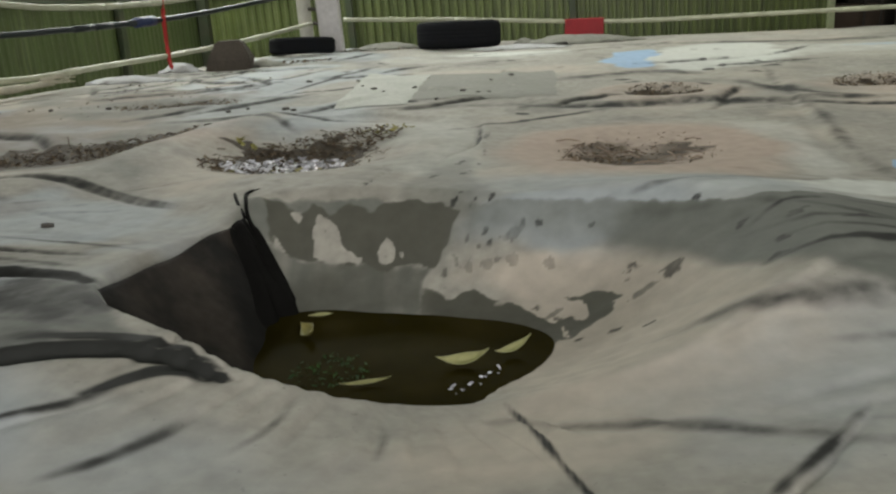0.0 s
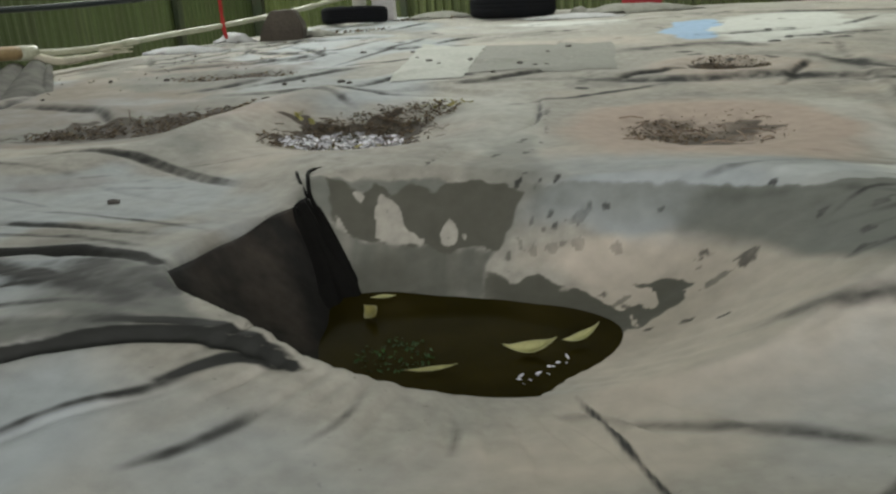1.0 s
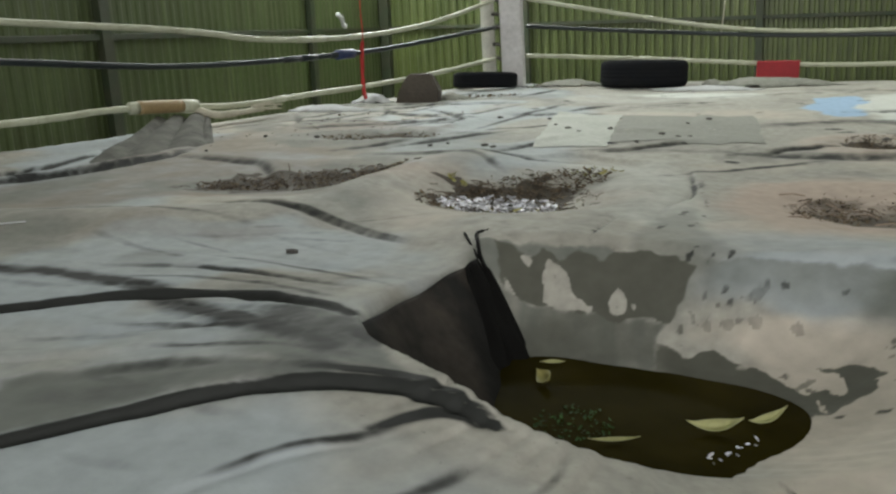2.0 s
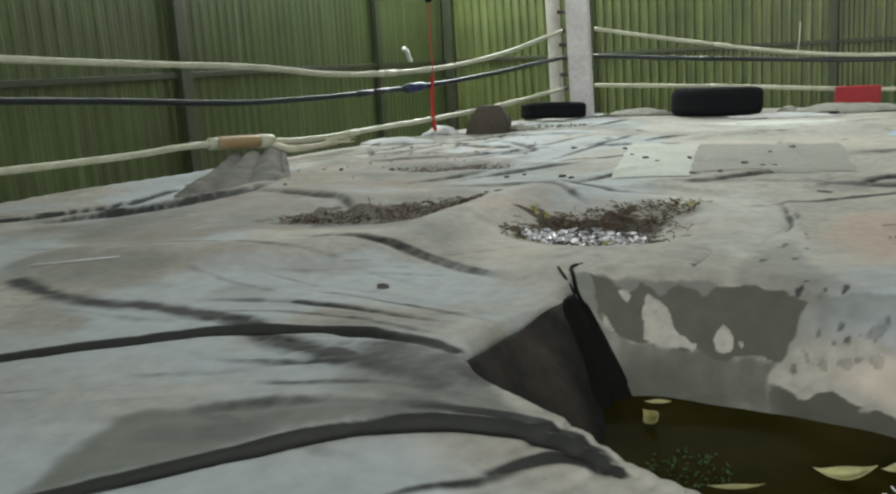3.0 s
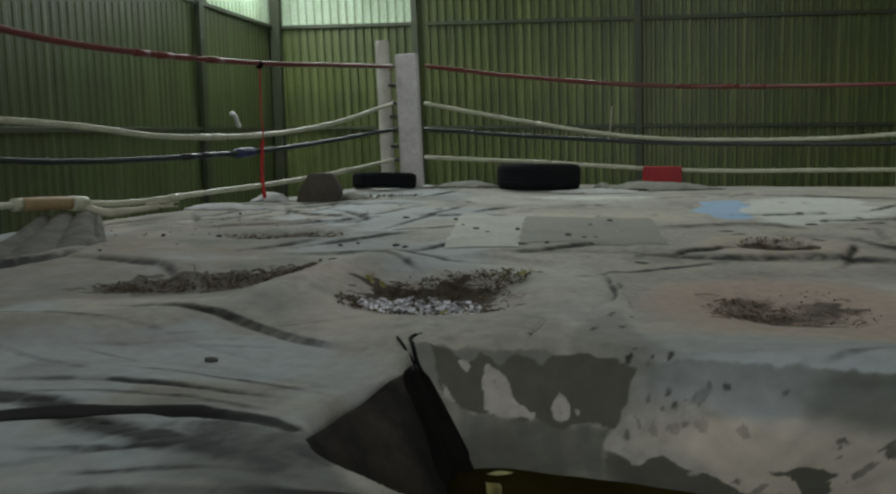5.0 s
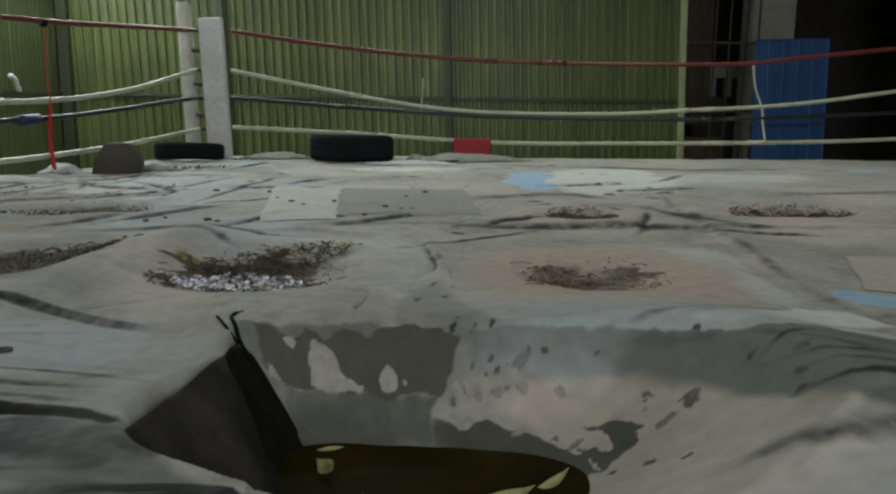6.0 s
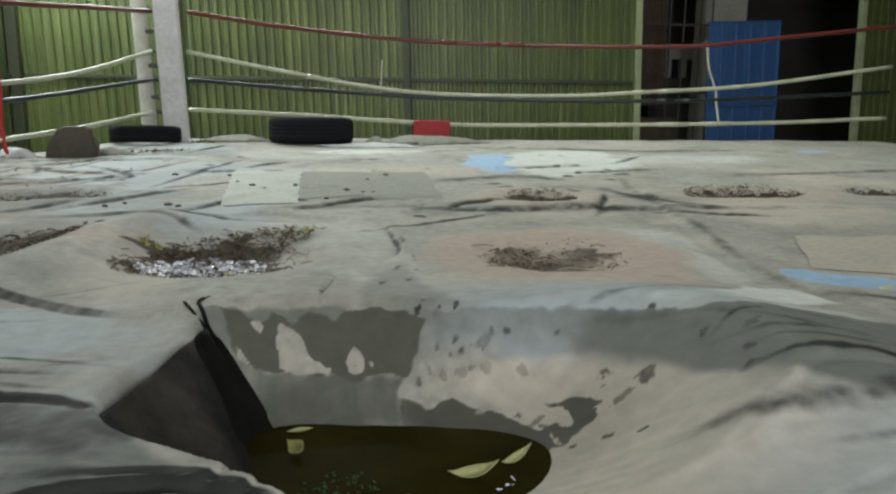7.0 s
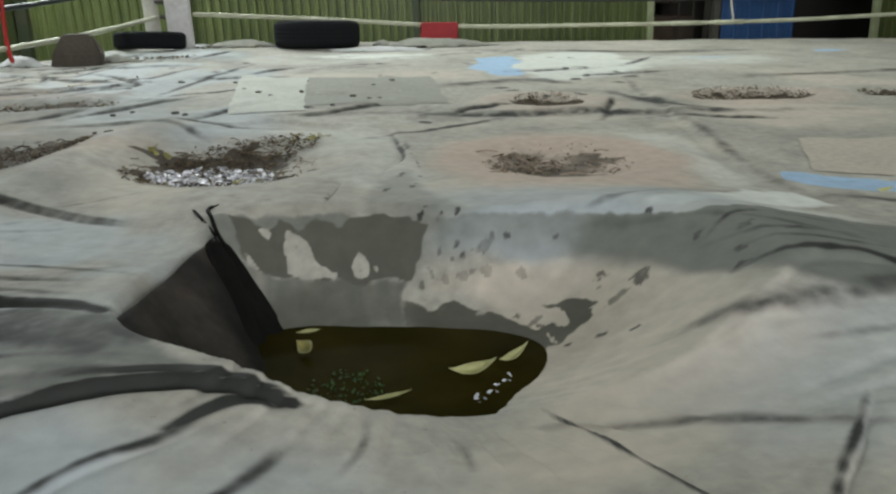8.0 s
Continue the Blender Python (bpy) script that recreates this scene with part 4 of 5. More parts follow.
# where the cloth is drawn up in ridges over the lowest rope
bm = bmesh.new()
n, m = 72, 26
foot_a, foot_b, top_a, top_b = np.array((-2.50, 3.12)), np.array((-2.20, 3.80)), np.array((-2.90, 4.36)), np.array((-2.70, 4.68))
u, v = np.meshgrid(np.linspace(0, 1, n), np.linspace(0, 1, m), indexing="ij")
p = (foot_a * (1 - u)[..., None] + foot_b * u[..., None]) * (1 - v)[..., None] + (top_a * (1 - u)[..., None] + top_b * u[..., None]) * v[..., None]
px, py = p[..., 0], p[..., 1]
ridge = np.abs(np.sin(3.0 * math.pi * u + 0.4 + 0.6 * np.sin(2.4 * v))) ** 0.6 * step(0.0, 0.25, v) * step(0.0, 0.08, u) * step(1.0, 0.92, u)
pz = ground(px.ravel(), py.ravel()).reshape(n, m) - 0.012 + 0.010 * step(0, 0.2, v) + 0.042 * ridge * (0.5 + 0.5 * v) + 0.05 * v ** 2
vs = [bm.verts.new(q) for q in zip(px.ravel(), py.ravel(), pz.ravel())]
for i in range(n - 1):
    for j in range(m - 1):
        bm.faces.new((vs[i * m + j], vs[(i + 1) * m + j], vs[(i + 1) * m + j + 1], vs[i * m + j + 1]))
drape = part("drawn_up_folds", bm, PATCH_GRIMY, canvas, "grimy dark grey cloth drawn up in ridges to the rope", smooth=True)
solid = drape.modifiers.new("thickness", "SOLIDIFY")
solid.thickness = 0.004

# platform under the cloth, open under the big hole
platform = thing("ring_platform", (0, 0, 0), "low boxing ring platform with dark board sides", "platform")
quad = (FL, FR, BR, BL)
for (ax, ay), (bx, by) in zip(quad, quad[1:] + quad[:1]):
    length, turn = math.hypot(bx - ax, by - ay), math.degrees(math.atan2(by - ay, bx - ax))
    part("side_board", boxed((0, 0.10, FLOOR_Z), (length, 0.14, -0.32), 0.005, pose(ax, ay, 0, 0, 0, turn)), SKIRT, platform)
bm = bmesh.new()
vs = [bm.verts.new((x, y, -0.36)) for x, y in ((-4.0, 1.35), (6.0, -0.9), (5.6, 7.35), (-1.6, 8.0))]
bm.faces.new(vs)
bmesh.ops.extrude_face_region(bm, geom=list(bm.faces))
for v in list(bm.verts)[4:]:
    v.co.z -= 0.03
part("deck", bm, SKIRT, platform)

# ---- water in the hole ----
bm = bmesh.new()
rings = []
for k in range(5):
    rings.append([bm.verts.new((HX + 0.1 * k * math.cos(2 * math.pi * j / 48), HY + 0.1 * k * math.sin(2 * math.pi * j / 48), WATER_Z)) for j in range(48)] if k else [bm.verts.new((HX, HY, WATER_Z))])
for j in range(48):
    bm.faces.new((rings[0][0], rings[1][j], rings[1][(j + 1) % 48]))
    for k in range(1, 4):
        bm.faces.new((rings[k][j], rings[k + 1][j], rings[k + 1][(j + 1) % 48], rings[k][(j + 1) % 48]))
pool = tagged(finish(bm, "pool_of_water", WATER, smooth=True), "murky brown rainwater pooled in the torn hole", "water")

# ---- the shed ----
floor = tagged(finish(boxed((-7, -6, FLOOR_Z - 0.1), (12, 17, FLOOR_Z)), "floor", CONCRETE), "grey concrete floor of the shed", "floor", kind="structure")
CORNER = Vector((-3.85, 12.0, 0))
SLOPE = 3.43  # degrees by which the walls are turned
TOP_Z, GIRT_Z, EAVE = 2.02, 0.56, 3.9
RIB, DEEP, SHEET_W = 0.120, 0.030, 0.72


def sheet_mesh(name, z0, z1, mat, width=SHEET_W, rib=RIB, deep=DEEP, lean=0.035):
    """A ribbed sheet along x, its face towards -y."""
    prof = []
    n = round(width / rib)
    for k in range(n):
        a = k * width / n
        prof += [(a, 0.0), (a + 0.052, 0.0), (a + 0.066, -deep), (a + 0.104, -deep)]
    prof.append((width, 0.0))
    vs, fs = [], []
    m = len(prof)
    for off in (0.0, 0.003):
        for z in (z0, z1):
            vs += [(x + lean * (0.55 - z), y + off, z) for x, y in prof]
    for i in range(m - 1):
        fs.append((i, i + 1, m + i + 1, m + i))
        fs.append((2 * m + i + 1, 2 * m + i, 3 * m + i, 3 * m + i + 1))
        fs.append((m + i, m + i + 1, 3 * m + i + 1, 3 * m + i))
    me = bpy.data.meshes.new(name)
    me.from_pydata(vs, [], fs)
    me.materials.append(mat)
    return me


BACK = pose(CORNER.x, CORNER.y, 0, 0, 0, -SLOPE)     # along x, room at -y
LEFT = pose(CORNER.x, CORNER.y, 0, 0, 0, 90 - SLOPE)  # its -x runs towards the camera, room at -y
FULL, LOW = sheet_mesh("sheet", FLOOR_Z, EAVE, SHEET), sheet_mesh("sheet", FLOOR_Z, TOP_Z, SHEET)
FULL_L, LOW_L = sheet_mesh("sheet", FLOOR_Z, EAVE, SHEET_L, SHEET_W, 0.12, 0.007, 0.0), sheet_mesh("sheet", FLOOR_Z, TOP_Z, SHEET_L, SHEET_W, 0.12, 0.007, 0.0)
MID_B = sheet_mesh("sheet", FLOOR_Z, 2.9, SHEET)
MID_L = sheet_mesh("sheet", FLOOR_Z, 2.9, SHEET_L, SHEET_W, 0.12, 0.007, 0.0)
# high milky strips, added out of view to let daylight in
STRIP = sheet_mesh("milky_sheet", 2.9, EAVE, MILKY)
HIGH, HEAD = sheet_mesh("milky_sheet", TOP_Z, EAVE, MILKY), sheet_mesh("sheet", 2.7, EAVE, SHEET)


def put_sheet(me, parent, m, name="sheet"):
    ob = new(name, me)
    ob.parent, ob.matrix_world = parent, m
    return ob


wall_back = tagged(new("wall_north"), "ribbed steel sheet wall painted yellow-green, streaked", "wall", kind="structure")
for k in range(12):
    x = k * SHEET_W
    if x < 2.1:
        put_sheet(LOW, wall_back, BACK @ pose(x, 0, 0))
        put_sheet(HIGH, wall_back, BACK @ pose(x, 0.004, 0), "milky_sheet")
    else:
        put_sheet(MID_B, wall_back, BACK @ pose(x, 0, 0))
        put_sheet(STRIP, wall_back, BACK @ pose(x, 0.004, 0), "milky_sheet")
for k in range(12, 17):
    put_sheet(HEAD, wall_back, BACK @ pose(k * SHEET_W, 0, 0))
for k in range(17, 21):
    put_sheet(FULL, wall_back, BACK @ pose(k * SHEET_W - 0.05, 0, 0))
wall_left = tagged(new("wall_west"), "faded green-brown ribbed steel sheet wall", "wall", kind="structure")
for k in range(1, 24):
    if k <= 3:
        put_sheet(LOW_L, wall_left, LEFT @ pose(-k * SHEET_W, 0, 0))
        put_sheet(HIGH, wall_left, LEFT @ pose(-k * SHEET_W, 0.004, 0), "milky_sheet")
    elif k <= 15:
        put_sheet(STRIP, wall_left, LEFT @ pose(-k * SHEET_W, 0.004, 0), "milky_sheet")
        put_sheet(MID_L, wall_left, LEFT @ pose(-k * SHEET_W, 0, 0))
    else:
        put_sheet(FULL_L, wall_left, LEFT @ pose(-k * SHEET_W, 0, 0))
# east and south walls are added out of view to close the shed
wall_right = tagged(new("wall_east"), "green ribbed steel sheet wall", "wall", kind="structure")
for k in range(24):
    put_sheet(FULL, wall_right, pose(10.6, 11.6 - k * SHEET_W, 0, 0, 0, -90))
wall_front = tagged(new("wall_south"), "green ribbed steel sheet wall added out of view, with a wide gateway", "wall", kind="structure")
for k in range(22):
    x = 11.0 - k * SHEET_W
    put_sheet(FULL if not -0.3 < x < 5.9 else HEAD, wall_front, pose(x, -4.4, 0, 0, 0, 180))


def frame_member(name, lo, hi, m, label):
    ob = finish(boxed(lo, hi, 0.006), name, STEEL)
    ob.matrix_world = m
    return tagged(ob, label, "steel frame", kind="structure")


for x in (2.19, 5.27):
    frame_member("wall_post", (-0.045, -0.10, FLOOR_Z), (0.045, -0.026, EAVE), BACK @ pose(x + 0.02, 0, 0, 0, -2.0, 0), "dark green steel post on the sheet wall")
frame_member("corner_post", (0.03, -0.16, FLOOR_Z), (0.17, -0.028, EAVE), BACK, "dark green steel corner post of the shed")
for x in (-2.5, -6.2, -9.9):
    frame_member("wall_post", (x - 0.06, -0.09, FLOOR_Z), (x + 0.06, -0.026, EAVE), LEFT, "dark green steel post on the sheet wall")
frame_member("wall_rail", (0.18, -0.065, GIRT_Z - 0.025), (8.6, -0.025, GIRT_Z + 0.025), BACK, "dark green steel rail across the sheet wall")
frame_member("wall_rail", (-16, -0.065, GIRT_Z - 0.025), (-0.1, -0.025, GIRT_Z + 0.025), LEFT, "dark green steel rail across the sheet wall")
frame_member("wall_rail", (0.18, -0.065, TOP_Z - 0.03), (2.1, -0.025, TOP_Z + 0.02), BACK, "steel rail under the milky sheets")
frame_member("wall_rail", (2.3, -0.065, TOP_Z - 0.03), (8.6, -0.025, TOP_Z + 0.02), BACK, "dark green steel rail across the sheet wall")
frame_member("wall_rail", (-16, -0.065, TOP_Z - 0.03), (-0.1, -0.025, TOP_Z + 0.02), LEFT, "steel rail under the milky sheets")

# unseen roof with an added milky roof light let into it
bm = bmesh.new()
outer = [bm.verts.new((x, y, EAVE + 0.06)) for x, y in ((-4.78, -4.42), (11.0, -4.42), (11.0, 11.15), (-3.86, 12.03))]
inner = [bm.verts.new((x, y, EAVE + 0.06)) for x, y in ((2.2, 5.1), (3.8, 5.1), (3.8, 8.1), (2.2, 8.1))]
for k in range(4):
    bm.faces.new((outer[k], outer[(k + 1) % 4], inner[(k + 1) % 4], inner[k]))
roof = finish(bm, "ceiling", ROOFM)
solid = roof.modifiers.new("thickness", "SOLIDIFY")
solid.thickness = 0.04
tagged(roof, "unseen steel sheet roof with an added milky roof light", "roof", kind="structure")
tagged(finish(boxed((2.2, 5.1, EAVE + 0.05), (3.8, 8.1, EAVE + 0.06)), "roof_light", MILKY), "milky plastic sheet over the opening added in the unseen roof", "roof light", kind="structure")

# ---- ring corner, ropes ----
ROPES = (("red", ROPE_R, 0.020), ("white", ROPE_W, 0.019), ("dark blue", ROPE_D, 0.019), ("white", ROPE_W, 0.019))
LEFT_ROPES = (
    ((-1.45, 7.95, 1.14), (-1.81, 7.05, 1.09), (-2.17, 6.14, 1.04), (-2.57, 5.16, 1.03), (-2.81, 4.54, 1.05), (-3.01, 4.04, 1.11), (-3.18, 3.62, 1.18), (-4.0, 1.6, 1.34)),
    ((-1.45, 7.95, 0.79), (-1.82, 7.02, 0.60), (-2.17, 6.16, 0.51), (-2.53, 5.26, 0.51), (-2.80, 4.57, 0.585), (-3.20, 3.57, 0.65), (-4.0, 1.6, 0.80)),
    ((-1.45, 7.95, 0.54), (-2.01, 6.56, 0.415), (-2.36, 5.67, 0.375), (-2.81, 4.55, 0.375), (-3.21, 3.55, 0.455), (-4.0, 1.6, 0.60)),
    ((-1.45, 7.95, 0.25), (-1.83, 7.00, 0.17), (-2.18, 6.13, 0.13), (-2.37, 5.65, 0.12), (-2.65, 4.95, 0.105), (-2.85, 4.46, 0.145), (-3.00, 4.07, 0.16), (-3.22, 3.52, 0.15), (-4.0, 1.6, 0.18)),
)
BACK_ROPES = (
    ((-1.13, 7.97, 1.14), (-0.30, 7.90, 1.03), (0.82, 7.80, 0.93), (1.81, 7.71, 0.90), (2.92, 7.61, 0.90), (3.71, 7.54, 0.92), (4.25, 7.49, 0.98), (5.7, 7.37, 1.14)),
    ((-1.15, 7.98, 0.79), (-0.31, 7.90, 0.63), (0.53, 7.82, 0.49), (1.28, 7.76, 0.43), (2.38, 7.66, 0.43), (3.11, 7.59, 0.47), (4.26, 7.49, 0.55), (5.7, 7.37, 0.75)),
    ((-1.15, 7.98, 0.54), (-0.32, 7.90, 0.48), (0.53, 7.82, 0.43), (1.28, 7.76, 0.395), (3.00, 7.60, 0.385), (4.2, 7.50, 0.42), (5.7, 7.37, 0.50)),
    ((-1.15, 7.98, 0.27), (-0.01, 7.87, 0.22), (1.28, 7.76, 0.15), (2.39, 7.66, 0.15), (4.29, 7.48, 0.18), (5.7, 7.37, 0.24)),
)


def rope_bm(pts, radius, seed):
    rs = np.random.RandomState(seed)
    line = curve(pts, 14)
    rad = [radius * (1 + 0.10 * (rs.rand() - 0.5)) for _ in line]
    return tube(bmesh.new(), line, rad, 9)


def wrap_bm(pts, a, b, radius):
    """A tape wrap on a rope between two shares of its way."""
    line = curve(pts, 14)
    n = len(line) - 1
    i, j = int(a * n), max(int(b * n), int(a * n) + 2)
    return tube(bmesh.new(), line[i:j + 1], radius, 9)


for side, ropes in (("left", LEFT_ROPES), ("back", BACK_ROPES)):
    for k, pts in enumerate(ropes):
        colour, mat, radius = ROPES[k]
        rope = thing("ring_rope", pts[0], f"sagging boxing ring rope wrapped in {colour} tape", "rope", "ring ropes")
        off = Vector(pts[0])
        rel = [tuple(Vector(p) - off) for p in pts]
        part("rope_body", rope_bm(rel, radius, 10 * k + len(side)), mat, rope, smooth=True)
        rs = np.random.RandomState(50 + k + len(pts))
        for q in range(3):
            a = rs.uniform(0.08, 0.8)
            part("tape_joint", wrap_bm(rel, a, a + 0.015, radius * 1.18), mat, rope, smooth=True)
        if side == "left" and k == 2:
            part("tape_band", wrap_bm(rel, 0.315, 0.36, radius * 1.9), BLUE_TAPE, rope, "lump of blue tape", smooth=True)
        if side == "left" and k == 3:
            part("tape_band", wrap_bm(rel, 0.605, 0.69, radius * 2.1), TAN_TAPE, rope, "thick joint bound in tan tape", smooth=True)
            part("tape_band", wrap_bm(rel, 0.58, 0.605, radius * 2.3), ROPE_W, rope, "white tape end of the joint", smooth=True)
            part("tape_band", wrap_bm(rel, 0.69, 0.71, radius * 1.9), ROPE_W, rope, "white tape end of the joint", smooth=True)

# loose rope end that lies by the taped joint
rope_end = tagged(finish(tube(bmesh.new(), curve([(-2.80, 4.60, 0.13), (-2.68, 4.70, 0.07), (-2.60, 4.86, 0.065), (-2.52, 5.05, 0.07)], 6), [0.024] * 12 + [0.018] * 6 + [0.02], 8), "rope_end", FRAY, smooth=True), "loose frayed rope end lying by the taped joint", "rope")
bm = bmesh.new()
rs = np.random.RandomState(5)
for k in range(14):
    a = Vector((-2.55, 5.0, 0.08)) + Vector(rs.uniform(-0.02, 0.02, 3))
    tube(bm, [a, a + Vector((rs.uniform(0, 0.14), rs.uniform(0, 0.16), rs.uniform(-0.01, 0.035)))], 0.004, 4)
tagged(finish(bm, "rope_fray", FRAY), "tuft of frayed rope strands", "rope", kind="stuff")

# red string that ties the left ropes together, and a white one on the far side
for name, line, r, mat, label in (
        ("red_string", [(-2.17, 6.14, 1.03), (-2.165, 6.12, 0.7), (-2.16, 6.13, 0.52), (-2.17, 6.12, 0.40), (-2.175, 6.12, 0.14), (-2.14, 6.06, 0.04)], [0.005] * 13 + [0.016] * 12 + [0.008], RED_TIE, "red string tied between the ring ropes"),
        ("white_string", [(0.62, 7.81, 0.74), (0.615, 7.81, 0.60), (0.60, 7.81, 0.42)], 0.006, FRAY, "thin white string hanging on the ring ropes"),
        ("white_string", [(3.76, 7.53, 0.92), (3.80, 7.53, 0.70), (3.88, 7.52, 0.50), (3.90, 7.52, 0.35), (3.94, 7.51, 0.17)], 0.009, FRAY, "white string tied between the ring ropes")):
    tagged(finish(tube(bmesh.new(), curve(line, 5), r, 6), name, mat, smooth=True), label, "string")
knot = bmesh.new()
bmesh.ops.create_icosphere(knot, subdivisions=2, radius=0.032, matrix=pose(-2.17, 6.14, 1.03))
tagged(finish(knot, "rope_knot", HEM, smooth=True), "dark knot of tape round the red rope", "knot")

# corner post with its hooks, and the pad board beside it
post = thing("corner_post", pose(-1.50, 8.0, -0.3, 0, -1.8, 0), "round white-painted ring corner post, worn", "post")
part("pole", lathe(bmesh.new(), [(0.001, 0), (0.066, 0), (0.066, 1.66), (0.058, 1.685), (0.001, 1.69)], 20), POST, post, smooth=False)
for z in (1.14, 0.96, 0.79, 0.66, 0.54, 0.38, 0.25):
    hook = bmesh.new()
    tube(hook, [(0.05, -0.04, z + 0.3), (0.10, -0.05, z + 0.3), (0.135, -0.05, z + 0.285)], [0.016, 0.020, 0.012], 8)
    part("hook", hook, IRON, post)
padboard = thing("corner_pad", pose(-1.255, 7.90, -0.06, 0, -2.2, -8), "flat grey-white corner pad standing at the ring post", "corner pad")
part("cushion", boxed((-0.105, -0.05, 0), (0.105, 0.05, 1.31), 0.016), PAD, padboard)
for z in (0.3, 0.6, 0.85, 1.2):
    part("strap", boxed((-0.109, 0.0, z - 0.012), (-0.095, 0.056, z + 0.012), 0.003), IRON, padboard)

# ---- tyres and things at the far side ----


def tyre(at, r, w, hole_r, label, lugs):
    ob = thing("tyre", at, label, "tyre", "old tyres in the ring")
    h = w / 2
    prof = [(hole_r, -h * 0.62), (hole_r * 1.04, -h * 0.80), (hole_r + (r - hole_r) * 0.5, -h * 1.0), (r * 0.93, -h * 0.92), (r * 0.985, -h * 0.74), (r, -h * 0.5),
            (r, -h * 0.34), (r * 0.997, -h * 0.32), (r * 0.997, -h * 0.24), (r * 1.001, -h * 0.22), (r * 1.001, -0.006), (r * 0.998, -0.004), (r * 0.998, 0.004), (r * 1.001, 0.006), (r * 1.001, h * 0.22), (r * 0.997, h * 0.24), (r * 0.997, h * 0.32), (r, h * 0.34),
            (r, h * 0.5), (r * 0.985, h * 0.74), (r * 0.93, h * 0.92), (hole_r + (r - hole_r) * 0.5, h), (hole_r * 1.04, h * 0.80), (hole_r, h * 0.62), (hole_r * 1.10, h * 0.4), (r * 0.9, h * 0.3), (r * 0.9, -h * 0.3), (hole_r * 1.10, -h * 0.4)]
    part("carcass", lathe(bmesh.new(), prof, 56), RUBBER, ob, smooth=True)
    part("bead", lathe(bmesh.new(), [(hole_r * 0.985, h * 0.60), (hole_r * 1.03, h * 0.63), (hole_r * 1.03, h * 0.84), (hole_r * 0.985, h * 0.8)], 40), RIMPALE if w < 0.2 else RUBBER, ob)
    return ob


tyre(pose(-0.055, 7.50, 0.110, -2.4, 0.5, 0), 0.375, 0.235, 0.21, "black car tyre lying flat on the canvas", 44)
tyre(pose(-1.49, 7.62, 0.068, -3, 3.5, 40), 0.30, 0.145, 0.20, "small black tyre with a pale bead lying on the canvas", 36)

bm = bmesh.new()
lo = [(-0.17, -0.12), (0.16, -0.13), (0.18, 0.11), (-0.16, 0.12)]
mid = [(-0.145, -0.11), (0.17, -0.12), (0.18, 0.10), (-0.13, 0.10)]
hi = [(-0.075, -0.07), (0.115, -0.085), (0.11, 0.075), (-0.07, 0.07)]
rows = [[bm.verts.new((x, y, z)) for x, y in row] for row, z in ((lo, 0.0), (mid, 0.10), (hi, 0.225))]
for r0, r1 in zip(rows, rows[1:]):
    for k in range(4):
        bm.faces.new((r0[k], r0[(k + 1) % 4], r1[(k + 1) % 4], r1[k]))
bm.faces.new(rows[-1])
bm.faces.new(rows[0][::-1])
bmesh.ops.bevel(bm, geom=list(bm.edges), offset=0.012, segments=2, affect="EDGES")
block = finish(bm, "block", BLOCK)
block.matrix_world = pose(-1.80, 6.36, height(-1.80, 6.3) - 0.01, 0, 0, 8)
tagged(block, "dark brown weathered block standing on the canvas", "block")

pad = thing("rope_pad", (1.09, 7.775, 0.0), "red vinyl pad wrapped on the lowest ring rope", "pad")
part("sleeve", boxed((-0.175, -0.035, 0.015), (0.175, 0.035, 0.185), 0.012, pose(0, 0, 0, 0, 0, -5)), RED, pad)
part("seam_flap", boxed((-0.172, -0.041, 0.02), (0.172, -0.036, 0.05), 0.002, pose(0, 0, 0, 0, 0, -5)), RED, pad)

# ---- the torn flap in the hole ----


def cloth_patch(name, corners, n, m, thick, mat, sag, seed, label, category):
    """A piece of cloth stretched over four corners, sagging, with ripples and a thickness."""
    a, b, c, d = [Vector(p) for p in corners]
    bm = bmesh.new()
    nrm = (b - a).cross(d - a).normalized()
    rs = np.random.RandomState(seed)
    ph = rs.uniform(0, 6, 4)
    grid = [[None] * (m + 1) for _ in range(n + 1)]
    for i in range(n + 1):
        for j in range(m + 1):
            u, v = i / n, j / m
            p = a * (1 - u) * (1 - v) + b * u * (1 - v) + c * u * v + d * (1 - u) * v
            p = p + nrm * (sag * math.sin(math.pi * u) * math.sin(math.pi * v) + 0.006 * math.sin(9 * u + 4 * v + ph[0]) + 0.004 * math.sin(17 * u - 6 * v + ph[1]))
            grid[i][j] = bm.verts.new(p)
    for i in range(n):
        for j in range(m):
            bm.faces.new((grid[i][j], grid[i + 1][j], grid[i + 1][j + 1], grid[i][j + 1]))
    ob = finish(bm, name, mat, smooth=True)
    s = ob.modifiers.new("thickness", "SOLIDIFY")
    s.thickness = thick
    return tagged(ob, label, category)


# flap and fold: the hole's shade is put into their near-black colours
flap = cloth_patch("canvas_flap", ((-0.600, 1.350, height(-0.600, 1.350) - 0.014), (-0.486, 1.850, height(-0.486, 1.850) + 0.002), (-0.350, 1.70, -0.185), (-0.325, 1.22, -0.185)), 40, 28, 0.003, FLAP, 0.010, 3, "wet flap of torn canvas hanging into the hole, shade in its dark colour", "cloth flap")
fold = cloth_patch("canvas_fold", ((-0.486, 1.835, height(-0.486, 1.835) + 0.006), (-0.468, 1.905, height(-0.468, 1.905) + 0.004), (-0.312, 1.745, -0.185), (-0.385, 1.62, -0.185)), 14, 18, 0.006, HEM, -0.012, 4, "folded edge of torn canvas in the hole, its shade painted black", "cloth flap")
